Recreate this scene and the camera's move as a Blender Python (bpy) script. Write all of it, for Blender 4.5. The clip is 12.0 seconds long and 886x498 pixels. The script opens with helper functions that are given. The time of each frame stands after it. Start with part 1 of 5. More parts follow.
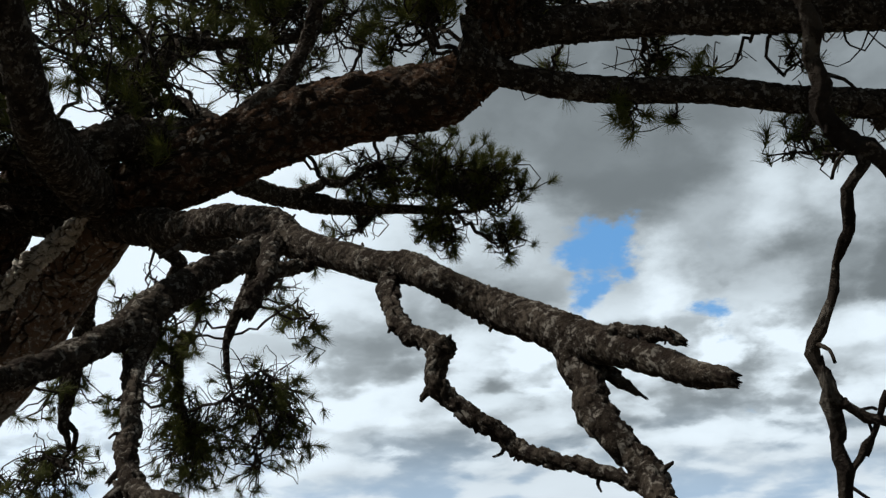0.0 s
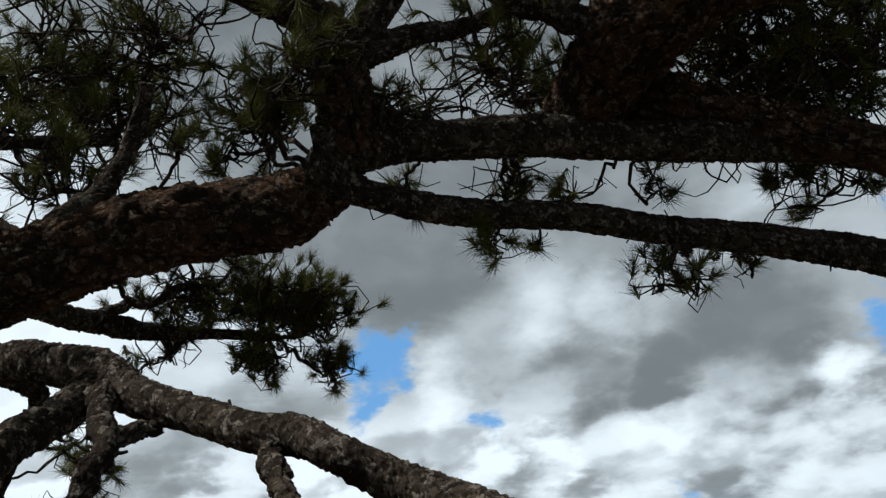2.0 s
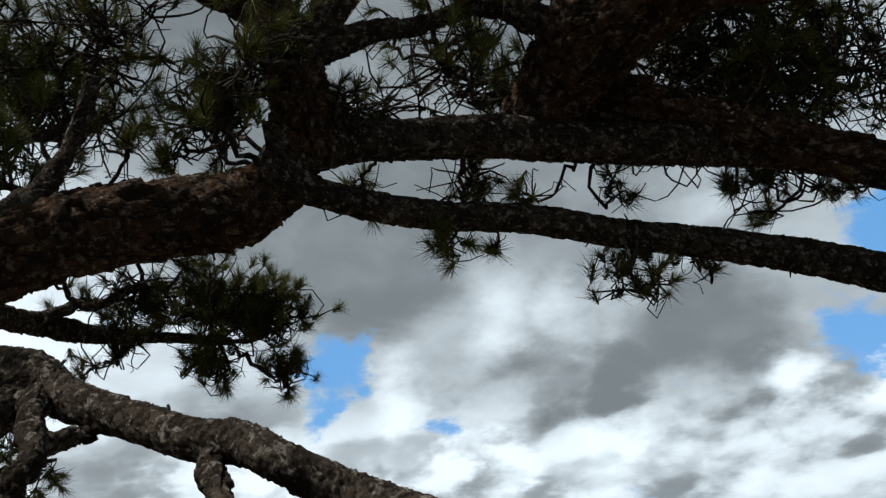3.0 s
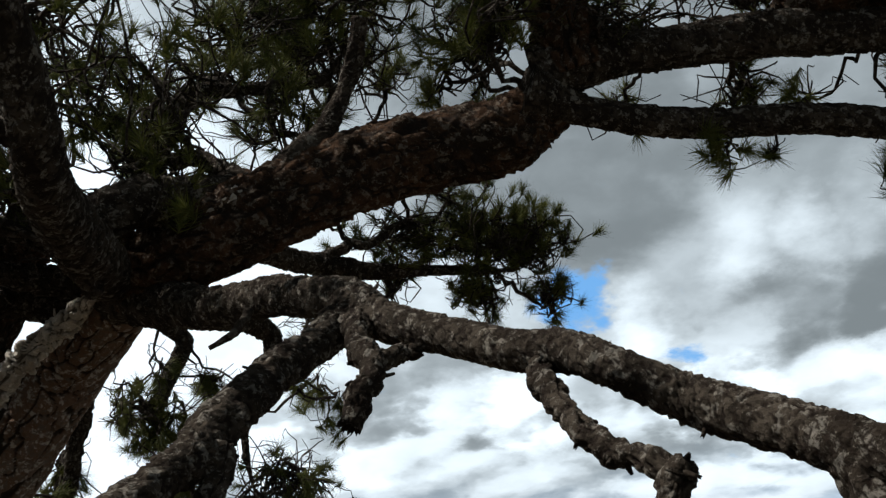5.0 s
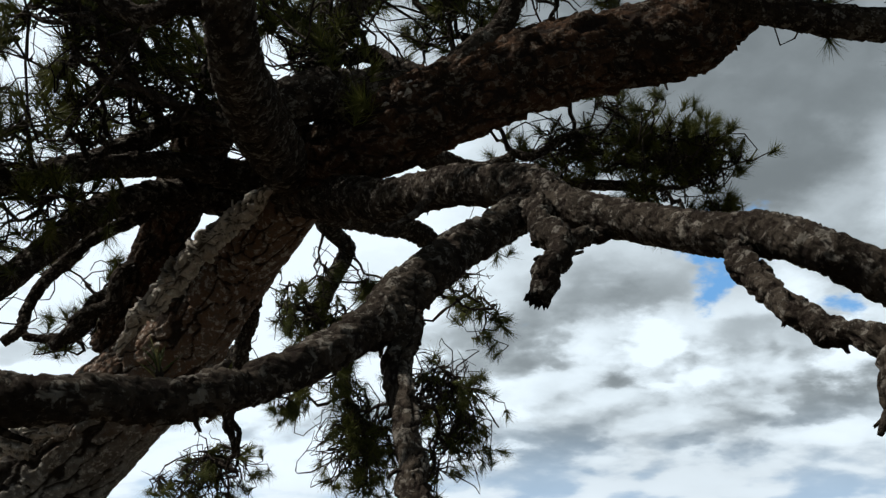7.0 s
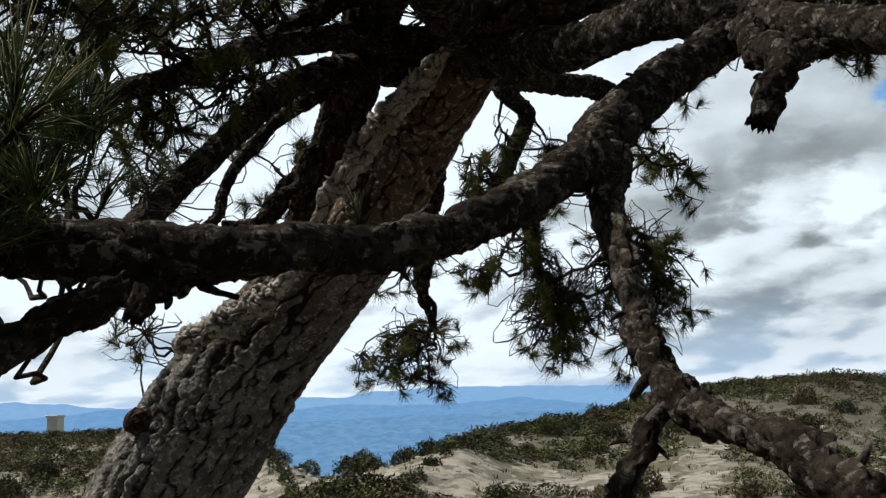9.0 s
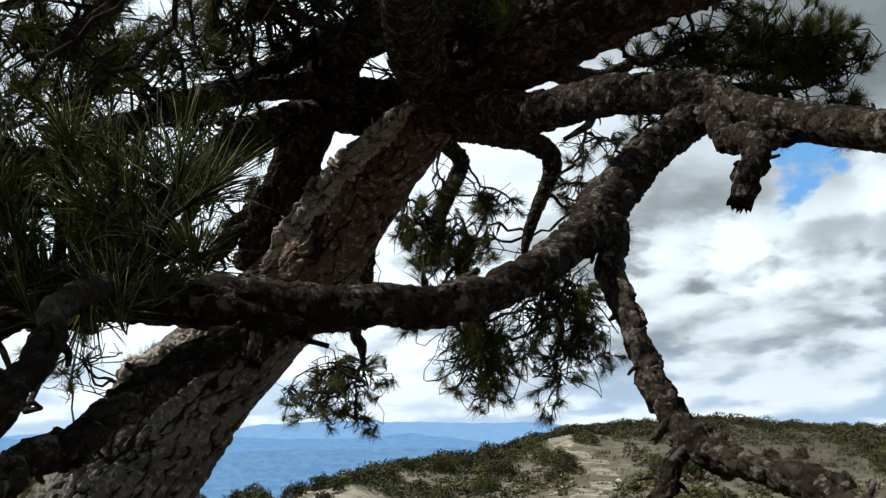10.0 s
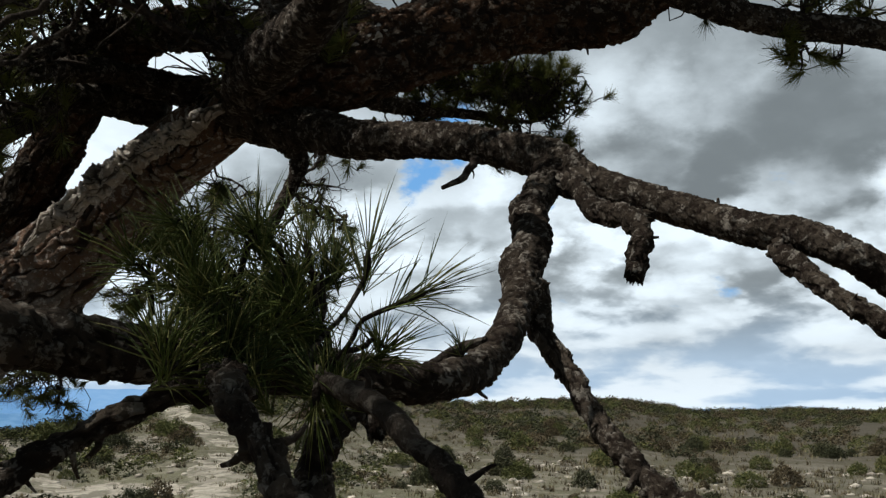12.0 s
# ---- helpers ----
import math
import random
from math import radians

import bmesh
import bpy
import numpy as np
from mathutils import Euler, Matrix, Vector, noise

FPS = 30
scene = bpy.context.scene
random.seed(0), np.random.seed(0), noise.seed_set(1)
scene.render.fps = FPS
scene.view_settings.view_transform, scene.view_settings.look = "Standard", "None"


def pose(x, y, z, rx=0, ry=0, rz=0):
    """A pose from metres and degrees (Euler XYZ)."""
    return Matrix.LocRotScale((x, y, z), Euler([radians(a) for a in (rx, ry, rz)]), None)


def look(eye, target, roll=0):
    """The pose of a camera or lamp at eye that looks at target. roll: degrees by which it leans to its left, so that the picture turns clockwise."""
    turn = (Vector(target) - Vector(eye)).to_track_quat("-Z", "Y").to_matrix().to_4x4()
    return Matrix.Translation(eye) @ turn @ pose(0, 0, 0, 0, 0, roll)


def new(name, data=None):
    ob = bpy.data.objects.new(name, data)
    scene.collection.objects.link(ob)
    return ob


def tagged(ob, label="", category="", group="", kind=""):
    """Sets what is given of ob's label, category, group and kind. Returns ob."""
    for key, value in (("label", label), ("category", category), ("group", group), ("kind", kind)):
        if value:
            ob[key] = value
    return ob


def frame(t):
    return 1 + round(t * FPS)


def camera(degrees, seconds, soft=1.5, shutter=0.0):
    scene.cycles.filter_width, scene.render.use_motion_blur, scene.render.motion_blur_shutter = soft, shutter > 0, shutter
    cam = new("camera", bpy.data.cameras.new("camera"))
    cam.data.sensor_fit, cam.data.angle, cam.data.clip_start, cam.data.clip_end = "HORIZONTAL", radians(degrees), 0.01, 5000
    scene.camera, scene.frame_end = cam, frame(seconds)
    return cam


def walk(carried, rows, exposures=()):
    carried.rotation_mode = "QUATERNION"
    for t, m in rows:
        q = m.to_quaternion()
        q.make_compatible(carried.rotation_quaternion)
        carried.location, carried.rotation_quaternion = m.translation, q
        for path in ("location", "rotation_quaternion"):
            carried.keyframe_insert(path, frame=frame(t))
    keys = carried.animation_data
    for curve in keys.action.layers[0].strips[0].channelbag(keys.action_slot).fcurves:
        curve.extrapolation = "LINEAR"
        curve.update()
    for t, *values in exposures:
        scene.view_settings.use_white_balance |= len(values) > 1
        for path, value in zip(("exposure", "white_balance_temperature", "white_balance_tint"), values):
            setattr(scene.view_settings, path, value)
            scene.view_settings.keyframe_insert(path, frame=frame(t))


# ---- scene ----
cam = camera(47.54, 12.0, soft=1.35)
PATH = [
    (0.0, 0.4162, -0.7646, 1.3477, -4.488, 15.757, 1.670),
    (0.2, 0.3908, -0.6759, 1.3923, -6.959, 14.681, 1.987),
    (0.5, 0.3279, -0.5359, 1.4346, -10.345, 15.108, 1.539),
    (0.7, 0.3142, -0.4430, 1.4568, -10.146, 16.572, 2.395),
    (1.0, 0.2685, -0.3347, 1.4969, -10.090, 20.550, 3.253),
    (1.5, 0.2250, -0.2640, 1.5501, -14.583, 20.365, 2.534),
    (2.0, 0.1823, -0.2206, 1.6235, -18.013, 21.356, 5.133),
    (2.5, 0.2065, -0.1781, 1.6601, -23.565, 22.854, 4.910),
    (3.0, 0.2277, -0.1221, 1.6447, -20.541, 21.507, 5.520),
    (5.0, 0.0557, -0.0406, 1.6132, -6.289, 18.938, 4.731),
    (5.5, 0.0252, -0.0151, 1.6055, -1.517, 18.790, 3.567),
    (6.0, 0.0000, 0.0000, 1.6000, 0.005, 17.062, 3.082),
    (6.5, -0.0175, 0.0199, 1.5355, 1.602, 16.409, 0.773),
    (8.5, -0.1037, 0.1912, 1.4921, 7.079, 9.906, 2.135),
    (9.0, -0.1073, 0.2125, 1.4785, 13.080, 8.647, 2.009),
    (9.5, -0.1323, 0.1875, 1.4685, 16.028, 9.183, 2.467),
    (9.7, -0.1775, 0.1002, 1.4773, 14.137, 10.084, 0.923),
    (10.0, -0.3079, -0.0584, 1.4891, 7.089, 10.485, 0.765),
    (10.2, -0.3837, -0.1000, 1.5417, 6.629, 10.602, 1.581),
    (10.5, -0.4888, -0.1011, 1.5764, 4.255, 11.846, 3.377),
    (10.7, -0.5649, -0.1443, 1.6085, 3.667, 12.365, 7.451),
    (11.0, -0.6414, -0.1649, 1.6169, -4.453, 12.111, 5.444),
    (11.2, -0.7337, -0.2416, 1.6146, -5.522, 12.512, 3.626),
    (11.5, -0.8346, -0.3224, 1.6401, -10.762, 9.499, 3.416),
    (11.7, -0.9125, -0.3082, 1.6371, -12.507, 8.225, 0.453),
    (12.0, -1.0385, -0.2511, 1.6399, -14.292, 8.802, -0.618),
]
walk(cam, [(t, pose(x, y, z, 0, 0, yaw) @ pose(0, 0, 0, pitch) @ pose(0, 0, 0, 90, 0, 0) @ pose(0, 0, 0, 0, 0, -roll)) for t, x, y, z, yaw, pitch, roll in PATH],
     exposures=[(0.0, -0.06), (1.5, -0.03), (3.0, 0.1), (5.0, 0.24), (5.8, 0.28), (6.5, 0.10), (8.5, -0.02), (9.2, 0.06), (10.0, 0.18), (11.0, 0.18), (12.0, 0.06)])

# ---- light ----
SUN_AZ, SUN_EL = radians(-93), radians(56)


def bearing(az, el):
    """Unit vector for degrees right of north (+y) and degrees up."""
    a, e = radians(az), radians(el)
    return Vector((math.sin(a) * math.cos(e), math.cos(a) * math.cos(e), math.sin(e)))


sun = new("sun", bpy.data.lights.new("sun", "SUN"))
sun.data.energy, sun.data.angle, sun.data.color = 5.0, radians(0.6), (1.0, 0.95, 0.87)
sun.matrix_world = look(bearing(math.degrees(SUN_AZ), math.degrees(SUN_EL)) * 40, (0, 0, 0))


class Nodes:
    """Short forms for building node trees."""

    def __init__(self, tree):
        self.t = tree
        tree.nodes.clear()

    def add(self, kind, ins=None, **props):
        n = self.t.nodes.new(kind)
        for k, v in props.items():
            setattr(n, k, v)
        for k, v in (ins or {}).items():
            if isinstance(v, bpy.types.NodeSocket):
                self.t.links.new(v, n.inputs[k])
            else:
                n.inputs[k].default_value = v
        return n

    def math(self, op, a, b=0.0, clamp=False):
        return self.add("ShaderNodeMath", {0: a, 1: b}, operation=op, use_clamp=clamp).outputs[0]

    def vmath(self, op, a, b=(0, 0, 0)):
        n = self.add("ShaderNodeVectorMath", {0: a, 1: b}, operation=op)
        return n.outputs["Value"] if op in ("DISTANCE", "LENGTH", "DOT_PRODUCT") else n.outputs[0]

    def scale(self, v, s):
        return self.add("ShaderNodeVectorMath", {0: v, "Scale": s}, operation="SCALE").outputs[0]

    def noise(self, v, scale, detail=4.0, rough=0.55, distort=0.0):
        return self.add("ShaderNodeTexNoise", {"Vector": v, "Scale": scale, "Detail": detail, "Roughness": rough, "Distortion": distort})

    def span(self, x, lo, hi, a=0.0, b=1.0):
        return self.add("ShaderNodeMapRange", {0: x, 1: lo, 2: hi, 3: a, 4: b}, interpolation_type="SMOOTHSTEP").outputs[0]

    def mix(self, f, a, b):
        n = self.add("ShaderNodeMix", {0: f, 6: a, 7: b}, data_type="RGBA")
        return n.outputs[2]


def rgb(r, g, b):
    return (r, g, b, 1.0)


def build_sky():
    world = bpy.data.worlds.new("sky")
    scene.world = world
    world.use_nodes = True
    n = Nodes(world.node_tree)
    d = n.add("ShaderNodeTexCoord").outputs["Generated"]
    z = n.add("ShaderNodeSeparateXYZ", {0: d}).outputs[2]
    sky = n.add("ShaderNodeTexSky", sky_type="NISHITA", sun_disc=False, sun_elevation=SUN_EL, sun_rotation=SUN_AZ, air_density=1.0, dust_density=0.6)
    # clouds lie on a layer, so they crowd together towards the horizon
    x, y, _ = n.add("ShaderNodeSeparateXYZ", {0: d}).outputs
    tall = n.math("MULTIPLY", n.math("POWER", n.math("MAXIMUM", z, 0.0), 0.72), 1.7)
    flat = n.add("ShaderNodeCombineXYZ", {0: x, 1: y, 2: tall}).outputs[0]
    curl = n.vmath("SUBTRACT", n.noise(flat, 10.0, 7, 0.6).outputs["Color"], (0.5, 0.5, 0.5))
    dw = n.vmath("ADD", d, n.scale(curl, 0.11))
    at = n.vmath("ADD", flat, n.scale(curl, 0.035))

    def heap(place):
        """Cumulus heaped up out of rounded lumps."""
        lumps = n.add("ShaderNodeTexVoronoi", {"Vector": place, "Scale": 13.0, "Detail": 4.0, "Roughness": 0.5, "Smoothness": 0.8}, feature="SMOOTH_F1", normalize=True).outputs["Distance"]
        return n.math("SUBTRACT", n.noise(place, 8.0, 6, 0.46).outputs[0], n.math("MULTIPLY", lumps, 0.34))

    puff = heap(at)
    above = heap(n.vmath("ADD", at, (-0.012, 0, 0.030)))
    crest = n.math("MULTIPLY", n.math("TANH", n.math("MULTIPLY", n.math("SUBTRACT", puff, above), 13.0)), 0.075)
    soft = n.noise(n.vmath("ADD", flat, (3.1, 5.7, 1.0)), 3.2, 4, 0.5).outputs[0]
    wisp = n.math("SUBTRACT", n.noise(at, 24, 7, 0.6).outputs[0], 0.5)
    slow = n.vmath("ADD", d, n.scale(n.vmath("SUBTRACT", n.noise(flat, 7.0, 7, 0.55).outputs["Color"], (0.5, 0.5, 0.5)), 0.15))

    def blob(az, el, inner, outer):
        return n.span(n.vmath("DISTANCE", dw if outer < 0.1 else slow, tuple(bearing(az, el))), inner, outer, 1.0, 0.0)

    def most(*rows):
        """The strongest of several soft patches: weight, bearing, height, inner and outer radius."""
        out = 0.0
        for w, *place in rows:
            out = n.math("MAXIMUM", out, n.math("MULTIPLY", blob(*place), w))
        return out

    # heavy grey banks, the bright rims between them and the white heads below
    bank = most((1.0, 15.5, 21.5, 0.06, 0.115), (0.9, 10.0, 24, 0.05, 0.14), (1.0, 19.0, 25, 0.05, 0.13), (1.0, 29.5, 13.0, 0.02, 0.07), (1.0, 34.5, 14.5, 0.03, 0.10), (0.9, 25.8, 12.9, 0.01, 0.06), (0.8, 30, 26, 0.06, 0.2), (0.85, 32, 33, 0.1, 0.3), (0.7, 3, 33, 0.05, 0.3),
                (0.4, 1, 12, 0.0, 0.09), (0.55, 6.0, 12.8, 0.01, 0.06), (0.55, 26, 4.3, 0.0, 0.045), (0.5, 13.2, 6.0, 0.01, 0.06), (0.25, 8, 6, 0.0, 0.05), (0.22, 4, 7.3, 0.0, 0.04), (0.35, 20, 6.6, 0.0, 0.05), (0.4, 33, 6.0, 0.0, 0.05))
    glow = most((0.5, -18, 16, 0.1, 0.5), (0.30, 23.5, 17.4, 0.0, 0.06), (0.28, 27, 17.8, 0.0, 0.05), (0.24, 31, 18.6, 0.0, 0.06), (0.22, 36, 21.5, 0.0, 0.08), (0.35, 17.5, 13.5, 0.0, 0.05), (0.65, 19.6, 9.2, 0.01, 0.04), (0.55, 23.0, 9.0, 0.005, 0.04), (0.5, 39.0, 11.3, 0.0, 0.04), (0.5, 45.5, 10.4, 0.02, 0.06),
                (0.5, 9.2, 9.4, 0.01, 0.05), (0.4, 12.0, 8.8, 0.0, 0.04), (0.3, 1.5, 5.0, 0.0, 0.05), (0.25, 29, 8.6, 0.0, 0.05))
    low_sky = n.math("MULTIPLY", n.span(z, 0.03, 0.08), n.span(z, 0.17, 0.27, 1.0, 0.0))
    level = n.math("ADD", n.span(soft, 0.3, 0.7, 0.42, 0.58), n.math("MULTIPLY", crest, n.math("ADD", 0.8, n.math("MULTIPLY", low_sky, 2.2))))
    # cumulus heads with firm edges low in the sky
    heads = n.math("MULTIPLY", n.span(n.math("ADD", puff, n.math("MULTIPLY", crest, 0.7)), 0.29, 0.42), low_sky)
    level = n.math("ADD", level, n.math("MULTIPLY", n.math("SUBTRACT", heads, 0.5), n.math("MULTIPLY", low_sky, 0.24)))
    level = n.math("ADD", level, n.math("MULTIPLY", wisp, 0.12))
    level = n.math("SUBTRACT", n.math("ADD", level, glow), n.math("MULTIPLY", bank, 0.37))
    level = n.span(level, 0.0, 1.24, 0.12, 1.16)
    # unseen sky overhead and behind is dimmed to lower the light on the tree
    level = n.math("MULTIPLY", level, n.span(z, 0.44, 0.72, 1.0, 0.2))
    level = n.math("MULTIPLY", level, n.span(y, -0.1, 0.55, 0.2, 1.0))
    cloud = n.mix(level, rgb(0.9, 1.08, 1.15), rgb(8.6, 9.8, 10.65))
    low = n.span(z, 0.0, 0.13, 1.0, 0.0)
    veil = n.mix(n.span(n.math("ADD", puff, n.math("MULTIPLY", crest, 1.4)), 0.20, 0.50), rgb(3.9, 5.7, 7.9), rgb(8.8, 9.9, 10.8))
    cloud = n.mix(n.math("MULTIPLY", low, 0.75), cloud, veil)
    hole = most((1.0, 12.9, 14.9, 0.012, 0.055), (1.0, 14.6, 14.9, 0.0, 0.045), (0.9, 12.5, 12.9, 0.0, 0.040), (0.9, 19.9, 11.4, 0.0, 0.036), (1.0, 43.6, 13.0, 0.01, 0.06), (1.0, 46.8, 18.5, 0.02, 0.08), (0.45, 30, 6.5, 0.0, 0.03))
    hole = n.span(n.math("ADD", hole, n.math("MULTIPLY", wisp, 1.5)), 0.25, 0.85)
    blue = n.add("ShaderNodeVectorMath", {0: sky.outputs[0], 1: (0.85, 0.9, 1.0)}, operation="MULTIPLY").outputs[0]
    blue = n.mix(0.6, blue, rgb(1.5, 4.6, 9.2))
    out = n.mix(hole, cloud, blue)
    bg = n.add("ShaderNodeBackground", {0: out, 1: 0.101})
    n.add("ShaderNodeOutputWorld", {0: bg.outputs[0]})


build_sky()


# ---- materials ----
def material(name):
    m = bpy.data.materials.new(name)
    m.use_nodes = True
    return m, Nodes(m.node_tree)


def finish(n, colour, rough, height=None, bump=0.3, distance=0.01, spec=0.3, extra=None):
    ins = {"Base Color": colour, "Roughness": rough, "Specular IOR Level": spec}
    if height is not None:
        ins["Normal"] = n.add("ShaderNodeBump", {"Height": height, "Strength": bump, "Distance": distance}).outputs[0]
    b = n.add("ShaderNodeBsdfPrincipled", ins).outputs[0]
    if extra is not None:
        b = n.add("ShaderNodeMixShader", {0: extra[0], 1: b, 2: extra[1]}).outputs[0]
    n.add("ShaderNodeOutputMaterial", {0: b})


def bark_material(name, dark, mid, pale, patches, fissure, rufous=None):
    """Flaky pine bark: dark scales, paler weathered flakes and grey lichen patches; rufous: the colour of the younger bark high up."""
    m, n = material(name)
    p = n.add("ShaderNodeTexCoord").outputs["Object"]
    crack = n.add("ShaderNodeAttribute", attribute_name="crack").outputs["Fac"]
    warp = n.vmath("ADD", p, n.scale(n.noise(p, 20, 3).outputs["Color"], 0.03))
    big = n.noise(p, 7.0, 6, 0.68).outputs[0]
    grain = n.noise(warp, 95, 6, 0.7).outputs[0]
    flake = n.add("ShaderNodeTexVoronoi", {"Vector": warp, "Scale": 52.0, "Randomness": 1.0}, feature="F1")
    hue = n.add("ShaderNodeSeparateColor", {0: flake.outputs["Color"]}).outputs[0]
    c = n.mix(n.span(big, 0.38, 0.62), mid, dark)
    if rufous is not None:
        z = n.add("ShaderNodeSeparateXYZ", {0: p}).outputs[2]
        c = n.mix(n.span(n.math("ADD", z, n.math("MULTIPLY", big, 1.2)), 2.3, 3.0, 0.0, 0.85), c, rufous)
    c = n.mix(n.span(hue, 0.45, 1.0, 0, 0.6), c, dark)
    c = n.mix(n.math("MULTIPLY", n.span(n.noise(warp, 27, 6, 0.72).outputs[0], 0.53, 0.60), patches), c, pale)
    c = n.mix(n.span(grain, 0.58, 0.72, 0, 0.32), c, pale)
    # cracks: darker bark, taken to near-black so their shade is partly in the colour
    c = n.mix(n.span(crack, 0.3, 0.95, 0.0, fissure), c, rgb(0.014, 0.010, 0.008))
    h = n.math("ADD", n.math("MULTIPLY", grain, 0.8), n.math("MULTIPLY", flake.outputs["Distance"], 0.8))
    h = n.math("ADD", h, n.math("MULTIPLY", hue, 0.6))
    finish(n, c, 0.97, h, 0.9, 0.012, 0.06)
    return m


def needle_material(name, a, b, tip):
    m, n = material(name)
    r = n.add("ShaderNodeNewGeometry").outputs["Random Per Island"]
    p = n.add("ShaderNodeTexCoord").outputs["Object"]
    patch = n.noise(p, 2.2, 3).outputs[0]
    c = n.mix(n.span(patch, 0.4, 0.62), a, b)
    c = n.mix(n.span(r, 0.55, 1.0, 0, 0.8), c, tip)
    tr = n.add("ShaderNodeBsdfTranslucent", {0: n.mix(0.5, c, b)}).outputs[0]
    finish(n, c, 0.65, spec=0.12, extra=(0.2, tr))
    return m


def build_materials():
    mats = {}
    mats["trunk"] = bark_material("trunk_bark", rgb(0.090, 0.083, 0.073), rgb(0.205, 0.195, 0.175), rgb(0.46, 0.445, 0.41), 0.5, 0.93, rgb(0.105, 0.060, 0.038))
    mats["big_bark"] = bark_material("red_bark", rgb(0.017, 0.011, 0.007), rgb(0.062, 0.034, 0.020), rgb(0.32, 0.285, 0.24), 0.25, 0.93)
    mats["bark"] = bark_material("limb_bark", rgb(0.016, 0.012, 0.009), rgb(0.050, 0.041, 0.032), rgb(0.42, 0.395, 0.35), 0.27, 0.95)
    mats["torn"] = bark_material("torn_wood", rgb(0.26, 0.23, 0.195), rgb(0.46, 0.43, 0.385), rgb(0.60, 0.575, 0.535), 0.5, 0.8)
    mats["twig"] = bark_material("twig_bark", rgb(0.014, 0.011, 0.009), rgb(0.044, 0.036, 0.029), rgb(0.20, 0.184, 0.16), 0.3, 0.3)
    mats["needles"] = needle_material("needles", rgb(0.026, 0.035, 0.010), rgb(0.070, 0.080, 0.017), rgb(0.135, 0.125, 0.04))
    mats["near_needles"] = needle_material("near_needles", rgb(0.026, 0.040, 0.012), rgb(0.066, 0.084, 0.018), rgb(0.18, 0.17, 0.06))
    m, n = material("cone_scales")
    p = n.add("ShaderNodeTexCoord").outputs["Object"]
    finish(n, n.mix(n.noise(p, 60, 4).outputs[0], rgb(0.014, 0.009, 0.006), rgb(0.045, 0.029, 0.018)), 0.8)
    mats["cone"] = m

    m, n = material("dry_soil")
    p = n.add("ShaderNodeTexCoord").outputs["Object"]
    a, b, c = n.noise(p, 0.12, 5, 0.6).outputs[0], n.noise(p, 0.9, 6, 0.65).outputs[0], n.noise(p, 9, 6, 0.7).outputs[0]
    col = n.mix(n.span(a, 0.42, 0.62), rgb(0.27, 0.252, 0.212), rgb(0.17, 0.162, 0.122))
    col = n.mix(n.span(n.noise(p, 0.35, 6, 0.7).outputs[0], 0.44, 0.56, 0, 0.85), col, rgb(0.098, 0.100, 0.058))
    col = n.mix(n.span(b, 0.48, 0.62, 0, 0.8), col, rgb(0.085, 0.082, 0.056))
    col = n.mix(n.span(c, 0.5, 0.72, 0, 0.7), col, rgb(0.33, 0.31, 0.27))
    # unseen disc, brown as fallen needles, added to cut light bounced onto the limbs
    bounce_disc = n.math("ADD", n.vmath("DISTANCE", p, (-0.8, 2.5, 0)), n.math("MULTIPLY", n.noise(p, 0.7, 5, 0.6).outputs[0], 4.0))
    col = n.mix(n.span(bounce_disc, 6.5, 9.5, 0.9, 0.0), col, n.mix(c, rgb(0.045, 0.030, 0.020), rgb(0.10, 0.07, 0.045)))
    # darker heather plus cloud shade painted into the soil of the eastern slopes
    east = n.vmath("DISTANCE", n.vmath("ADD", p, n.scale(n.vmath("SUBTRACT", n.noise(p, 0.05, 5, 0.6).outputs["Color"], (0.5, 0.5, 0.5)), 60.0)), (150, 190, 0))
    shaded_turf = n.mix(c, rgb(0.034, 0.031, 0.023), rgb(0.074, 0.065, 0.050))
    col = n.mix(n.span(east, 130, 235, 0.92, 0.0), col, shaded_turf)
    finish(n, col, 0.95, n.math("ADD", b, c), 0.7, 0.08, 0.1)
    mats["soil"] = m

    m, n = material("pale_sand")
    p = n.add("ShaderNodeTexCoord").outputs["Object"]
    b, c = n.noise(p, 1.3, 6, 0.65).outputs[0], n.noise(p, 14, 6, 0.7).outputs[0]
    col = n.mix(n.span(b, 0.35, 0.7), rgb(0.40, 0.375, 0.32), rgb(0.25, 0.232, 0.19))
    col = n.mix(n.span(c, 0.5, 0.8, 0, 0.6), col, rgb(0.42, 0.39, 0.335))
    tufts = n.noise(p, 0.7, 8, 0.7).outputs[0]
    col = n.mix(n.span(tufts, 0.47, 0.57, 0, 0.75), col, rgb(0.115, 0.11, 0.085))
    finish(n, col, 0.95, n.math("ADD", b, c), 0.8, 0.10, 0.1)
    mats["sand"] = m

    m, n = material("stone")
    p = n.add("ShaderNodeTexCoord").outputs["Object"]
    r = n.add("ShaderNodeNewGeometry").outputs["Random Per Island"]
    col = n.mix(r, rgb(0.26, 0.235, 0.20), rgb(0.46, 0.43, 0.37))
    col = n.mix(n.span(n.noise(p, 8, 5).outputs[0], 0.5, 0.7, 0, 0.6), col, rgb(0.17, 0.15, 0.125))
    finish(n, col, 0.9, n.noise(p, 40, 5).outputs[0], 0.5, 0.01, 0.2)
    mats["stone"] = m

